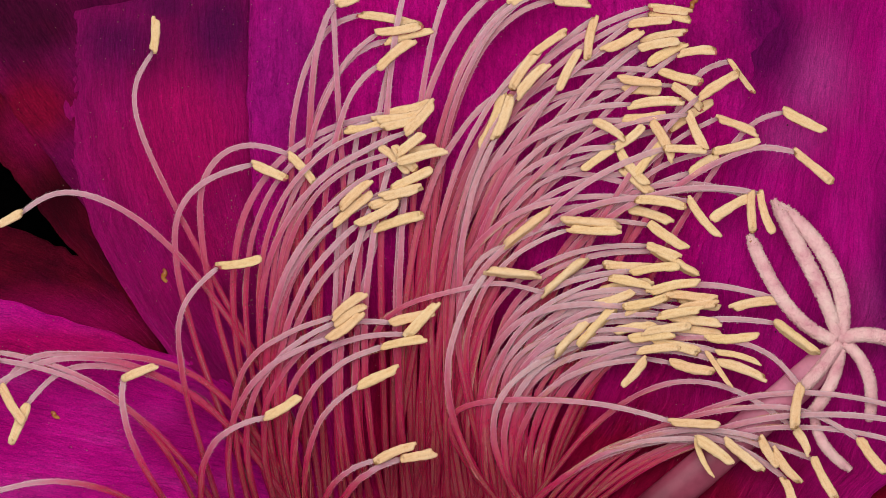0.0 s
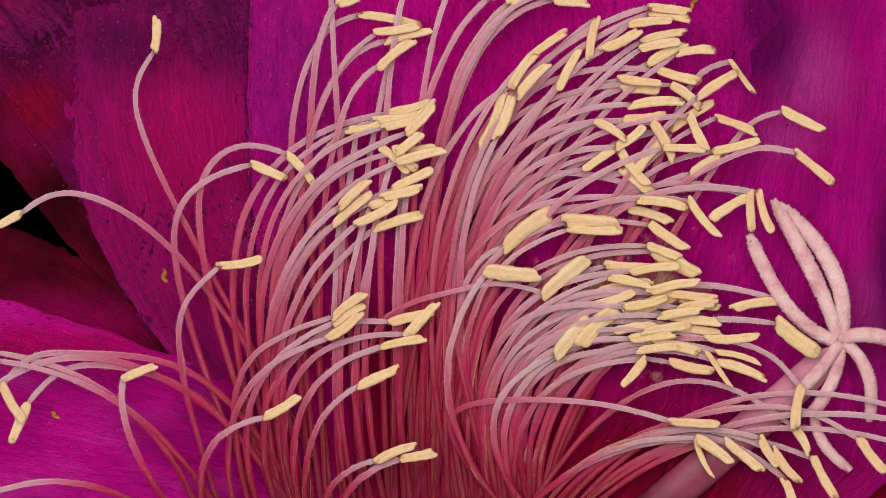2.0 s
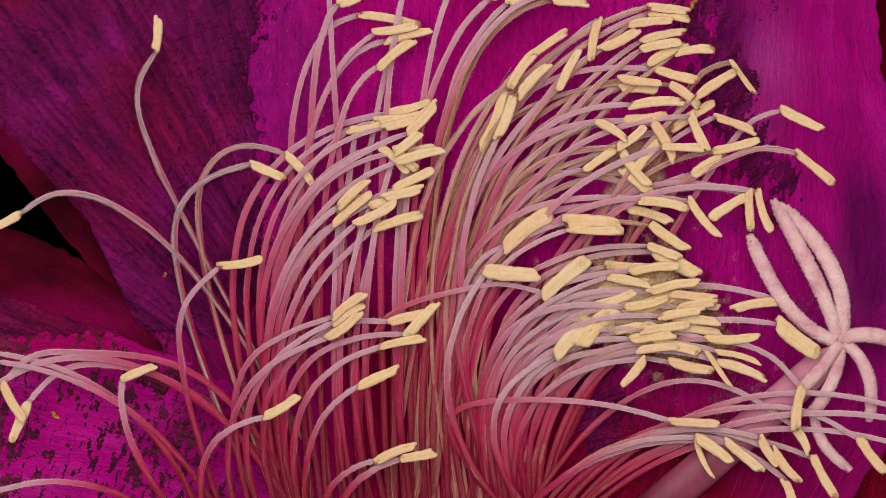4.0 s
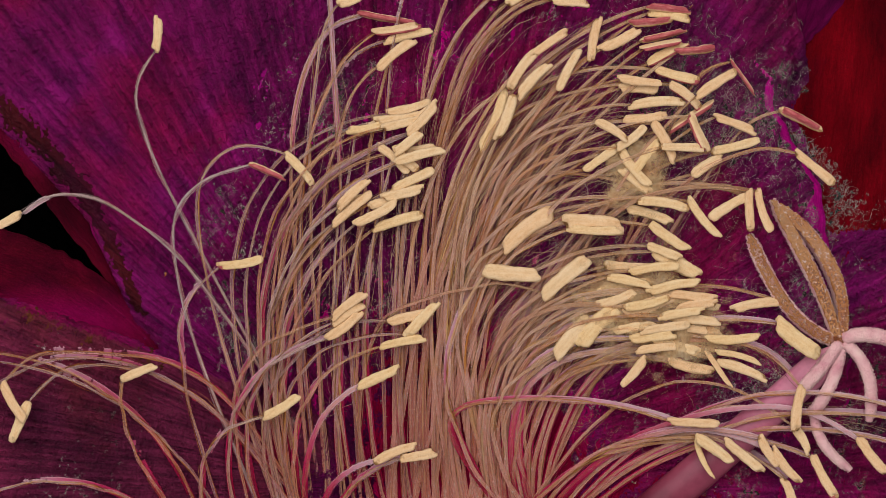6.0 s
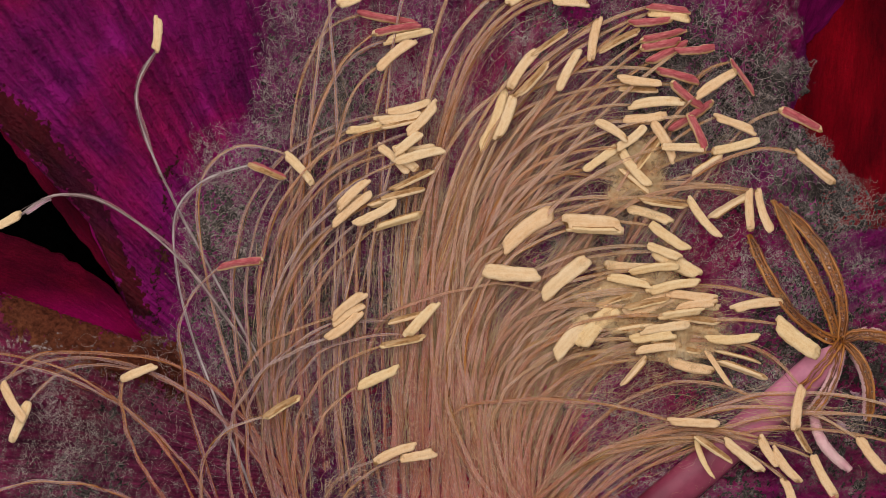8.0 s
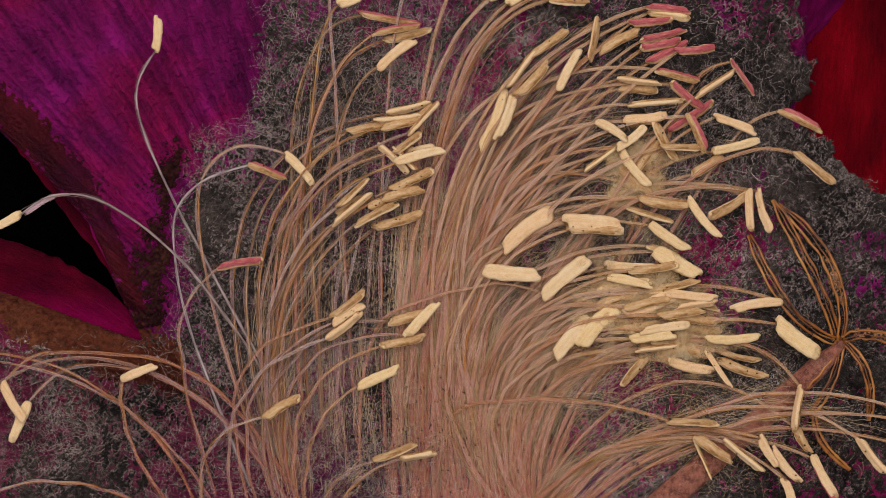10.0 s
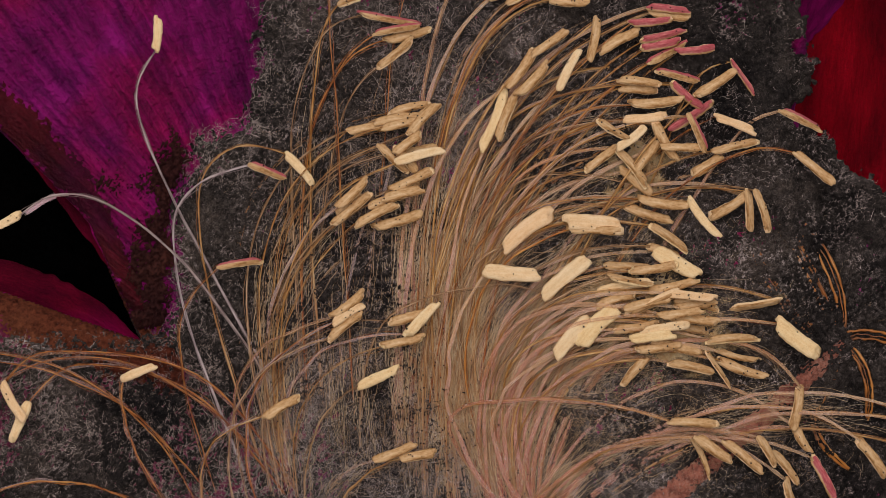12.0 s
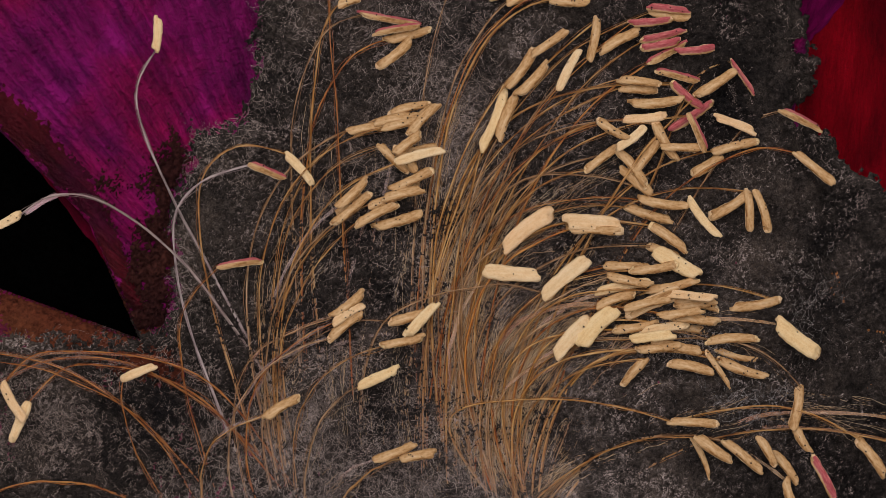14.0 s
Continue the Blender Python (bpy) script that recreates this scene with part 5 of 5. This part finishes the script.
def mould_web(cu, cv, ru, rv, count, t0, t1, seed, last=0.75, over=False, mat=None):
    """A cobweb of mould threads that rises out of the petals between t0 and t1; over: it grows up among the filaments."""
    rng = np.random.default_rng(seed)
    n = 6
    count = int(count * 0.55)
    a = rng.uniform(0, 2 * np.pi, (count, 1)) + np.cumsum(rng.normal(0, 0.75, (count, n)), axis=1)
    step = rng.uniform(3, 11, (count, 1))
    u = rng.normal(cu, ru, (count, 1)) + np.cumsum(step * np.cos(a), axis=1)
    v = rng.normal(cv, rv, (count, 1)) + np.cumsum(step * np.sin(a), axis=1)
    keep = ~(inside_gap(u, v) | (purple_zone(u, v) > 0.45)).any(axis=1)
    u, v = u[keep], v[keep]
    lift = rng.uniform(-0.75, 0.25, (len(u), 1)) + 0.16 * np.sin(np.arange(n)[None] * 1.3 + rng.uniform(0, 6, (len(u), 1)))
    rows = [(0, -0.6), (t0, -0.15), (t1, last), (10.5, last + 0.3), (14, last + (0.7 if last > 0.5 else 0.5))]
    if over:
        lift = lift + 2.2
        rows = [(0, -3.2), (t0, -2.8), (t1, 0), (9.5, 0), (12, -0.7), (14, -1.5)]
    threads("mould_web", at_many(u, v, top_h(u, v) - 0.4 + lift), UNIT * rng.uniform(0.07, 0.17, len(u)), mat or (M_FUZZ if over else M_THREAD),
            "pale cobweb of mould threads over the petals", "mould webs on the petals", rows)


mould_web(1270, 170, 130, 110, 7450, 4.4, 6.8, 1)
mould_web(650, 130, 120, 110, 6800, 5.2, 7.4, 2)
mould_web(400, 410, 60, 90, 4210, 5.0, 6.9, 3)
mould_web(720, 420, 160, 150, 6480, 5.4, 7.6, 4)
mould_web(110, 770, 130, 90, 9680, 5.4, 7.8, 5)
mould_web(1440, 400, 90, 120, 4500, 5.6, 7.4, 6, last=0.45)
mould_web(1340, 520, 110, 80, 2700, 5.8, 7.6, 11, last=0.45)
mould_web(1430, 790, 120, 90, 3240, 7.6, 10.4, 7, last=0.4)
mould_web(420, 720, 130, 110, 5830, 6.0, 8.9, 8)
mould_web(1000, 330, 130, 130, 4210, 5.6, 7.9, 9)
mould_web(640, 480, 200, 200, 4210, 6.4, 8.4, 10)
mould_web(560, 830, 170, 70, 5200, 6.0, 8.4, 18)
mould_web(960, 400, 150, 140, 3000, 4.8, 7.0, 12, over=True)
mould_web(870, 730, 140, 100, 3600, 6.2, 7.8, 13, over=True)
mould_web(820, 420, 160, 170, 3000, 5.0, 7.0, 23, over=True)
mould_web(1080, 620, 150, 110, 2500, 5.2, 7.2, 24, over=True)
mould_web(1290, 770, 110, 60, 1300, 7.6, 9.4, 14, over=True)


mould_web(630, 230, 130, 150, 3000, 5.2, 7.4, 20, over=True, mat=M_THREAD)
mould_web(1230, 230, 130, 110, 2400, 5.0, 7.0, 21, over=True, mat=M_THREAD)
mould_web(480, 650, 130, 120, 2400, 5.6, 7.8, 22, over=True, mat=M_THREAD)
mould_web(1435, 560, 26, 40, 450, 12.3, 13.9, 15, last=1.1, mat=M_HOAR)
mould_web(1330, 715, 45, 14, 500, 12.3, 13.9, 16, last=1.1, mat=M_HOAR)
mould_web(1240, 620, 40, 16, 400, 12.3, 13.9, 17, last=1.1, mat=M_HOAR)


def fibre_fuzz(low, high, per, t0, t1, seed, end, reach=22):
    """Tan fuzz that spreads along the filaments whose middles lie between two heights of the plan."""
    rng = np.random.default_rng(seed)
    rows = []
    for path, pts, foot, layer in PATHS:
        if not low <= path[17][1] < high or path[17][0] < 470:
            continue
        p = np.array([tuple(q + foot) for q in pts])
        for q in range(per if path[10][0] > 690 else per // 3):
            i = int(rng.integers(0 if reach < 12 else 11, reach))
            seg = p[i:i + 9].copy()
            seg[:, :2] += rng.normal(0, 7, 2) * UNIT + np.cumsum(rng.normal(0, 3.4, (9, 2)), axis=0) * UNIT
            seg[:, 2] -= rng.uniform(0.05, 0.75) / 1000
            rows.append(seg)
    r = np.array(rows)
    threads("fibre_fuzz", r, UNIT * rng.uniform(0.12, 0.34, len(r)), M_FUZZ, "tan fuzz of fibres matted along the filaments", "tan fuzz on the filaments",
            [(0, -4.2), (t0, -3.6), ((t0 + t1) / 2, -1.2), (t1, 0)] + ([(9.3, 0)] if t1 < 9 else []) + end)


fibre_fuzz(-200, 260, 9, 3.2, 6.2, 1, [(10.5, -0.45), (12, -1.2), (14, -2.0)])
fibre_fuzz(260, 430, 10, 3.2, 6.0, 2, [(10.5, -0.35), (12, -1.0), (14, -1.8)])
fibre_fuzz(430, 640, 14, 3.5, 6.9, 3, [(10.5, -0.1), (12.5, -0.3), (14, -0.8)])
fibre_fuzz(640, 2000, 18, 4.8, 8.0, 4, [(12.5, -0.5), (14, -1.2)])
fibre_fuzz(-200, 2000, 34, 5.8, 8.6, 5, [(11.5, 0.05), (14, -0.25)], reach=11)


def pollen_film(cu, cv, ru, rv, seed, rows):
    """A torn film of yellow pollen paste that mats anthers and filaments together."""
    u, v = np.meshgrid(np.arange(cu - 2 * ru, cu + 2 * ru, 3.5), np.arange(cv - 2 * rv, cv + 2 * rv, 3.5))
    full = np.exp(-((u - cu) / ru) ** 2 - ((v - cv) / rv) ** 2) + 0.35 * field(u, v * 2, 40, seed) + 0.22 * field(u, v, 11, seed + 1)
    p = at_many(u, v, floor_h(u, v) + 2.25 + 0.35 * field(u, v, 30, seed + 2) + 0.15 * field(u, v, 8, seed + 3)).reshape(-1, 3)
    k = np.arange(u.size).reshape(u.shape)
    q = np.stack([k[:-1, :-1], k[1:, :-1], k[1:, 1:], k[:-1, 1:]], axis=-1).reshape(-1, 4)
    ob = big_mesh("pollen_film", p, q, M_POLLEN)
    layer = ob.data.attributes.new("full", "FLOAT", "POINT")
    layer.data.foreach_set("value", np.clip(full, 0, 1).ravel())
    tagged(ob, "torn yellowish film of pollen paste among the anthers", "pollen", kind="stuff")
    MOVES.append((ob, [(t, pose(0, 0, h / 1000)) for t, h in rows]))


pollen_film(1125, 535, 105, 80, 81, [(0, -3.0), (1.2, -2.4), (3.2, -0.15), (5.5, 0), (9.5, 0), (11.5, -0.8), (14, -2.4)])
pollen_film(1200, 600, 100, 55, 91, [(0, -3.0), (3.5, -2.4), (5.5, 0), (9.5, 0), (12, -0.9), (14, -2.4)])
pollen_film(1130, 300, 60, 75, 86, [(0, -3.0), (3.0, -2.4), (5.5, -0.1), (9.0, 0), (11.5, -0.9), (14, -2.4)])


def petal_fragment(u, v, length, turn, mat, label):
    """A curled crumb of dried petal, lying where it fell."""
    a = math.radians(turn)
    foot = at(u, v, float(top_h(np.array(float(u)), np.array(float(v)))) + 0.10)
    pts = [Vector((math.cos(a), -math.sin(a), 0)) * (length * UNIT * (i / 8 - 0.5)) + Vector((0.12 * length * UNIT * math.sin(i * 0.9), 0, 0.00008 * math.sin(i * 0.6))) for i in range(9)]
    vv, ff, al = tube(pts, [UNIT * 3.2 * (0.4 + math.sin(math.pi * (0.1 + 0.8 * i / 8))) * (1 + 0.4 * n3(i * 10, u, 14, 3)) for i in range(9)], 8, 0.45)
    ob = mesh_object("petal_fragment", vv, ff, mat, attr=("along", al))
    ob.location = foot
    tagged(ob, label, "petal fragment", "crumbs on the petals")


petal_fragment(1226, 8, 22, -50, M_CRUST, "rust-brown curled crumb of dried petal")
petal_fragment(97, 735, 18, 40, M_RUST, "pinkish red curled crumb of dried petal")
petal_fragment(291, 488, 24, 80, M_RUST, "reddish curled crumb of dried petal")


def pollen_dust():
    """Loose pale grains that lie on the petals."""
    rng = random.Random(8)
    bm = bmesh.new()
    for q in range(1500):
        u, v = (rng.uniform(-20, 1590), rng.uniform(-20, 900)) if q < 900 else (rng.gauss(480, 45), rng.gauss(470, 60))
        if bool(inside_gap(np.array(u), np.array(v))) or (u > 1370 and v < 450):
            continue
        r = rng.uniform(0.35, 1.1) * UNIT
        bmesh.ops.create_icosphere(bm, subdivisions=1, radius=r, matrix=Matrix.Translation(at(u, v, float(top_h(np.array(u), np.array(v))) + 0.03)))
    me = bpy.data.meshes.new("pollen_dust")
    bm.to_mesh(me)
    bm.free()
    me.materials.append(M_FUZZ)
    tagged(new("pollen_dust", me), "loose pale pollen grains on the petals", "pollen", kind="stuff")


pollen_dust()


def spores():
    """Black spore heads that come up through anthers and felt."""
    rng = random.Random(5)
    bm = bmesh.new()
    spots = []
    for whole, mid, yaw, length in STAMENS[::2]:
        for q in range(rng.randrange(2, 9)):
            w = Vector(mid) + Vector((rng.uniform(-0.5, 0.5) * length * UNIT * math.cos(math.radians(yaw)), rng.uniform(-0.5, 0.5) * length * UNIT * math.sin(math.radians(yaw)), 0.00030))
            spots.append((w + Vector((rng.uniform(-6, 6) * UNIT, rng.uniform(-6, 6) * UNIT, 0)), rng.uniform(0.6, 1.9)))
    for q in range(500):
        u, v = rng.gauss(720, 90), rng.gauss(790, 80)
        spots.append((at(u, v, floor_h(u, v) + 1.7), rng.uniform(0.6, 1.8)))
    for w, r in spots:
        bmesh.ops.create_icosphere(bm, subdivisions=1, radius=r * UNIT, matrix=Matrix.Translation(w))
    me = bpy.data.meshes.new("spore_heads")
    bm.to_mesh(me)
    bm.free()
    me.materials.append(M_SPORE)
    ob = tagged(new("spore_heads", me), "tiny black spore heads dotted over anthers and fibres", "mould", kind="stuff")
    MOVES.append((ob, [(0, pose(0, 0, -0.0026)), (8.0, pose(0, 0, -0.0026)), (10.3, pose(0, 0, -0.0001)), (14, pose(0, 0, 0))]))


spores()


def motions():
    for ob, rows in MOVES:
        walk(ob, rows)


motions()
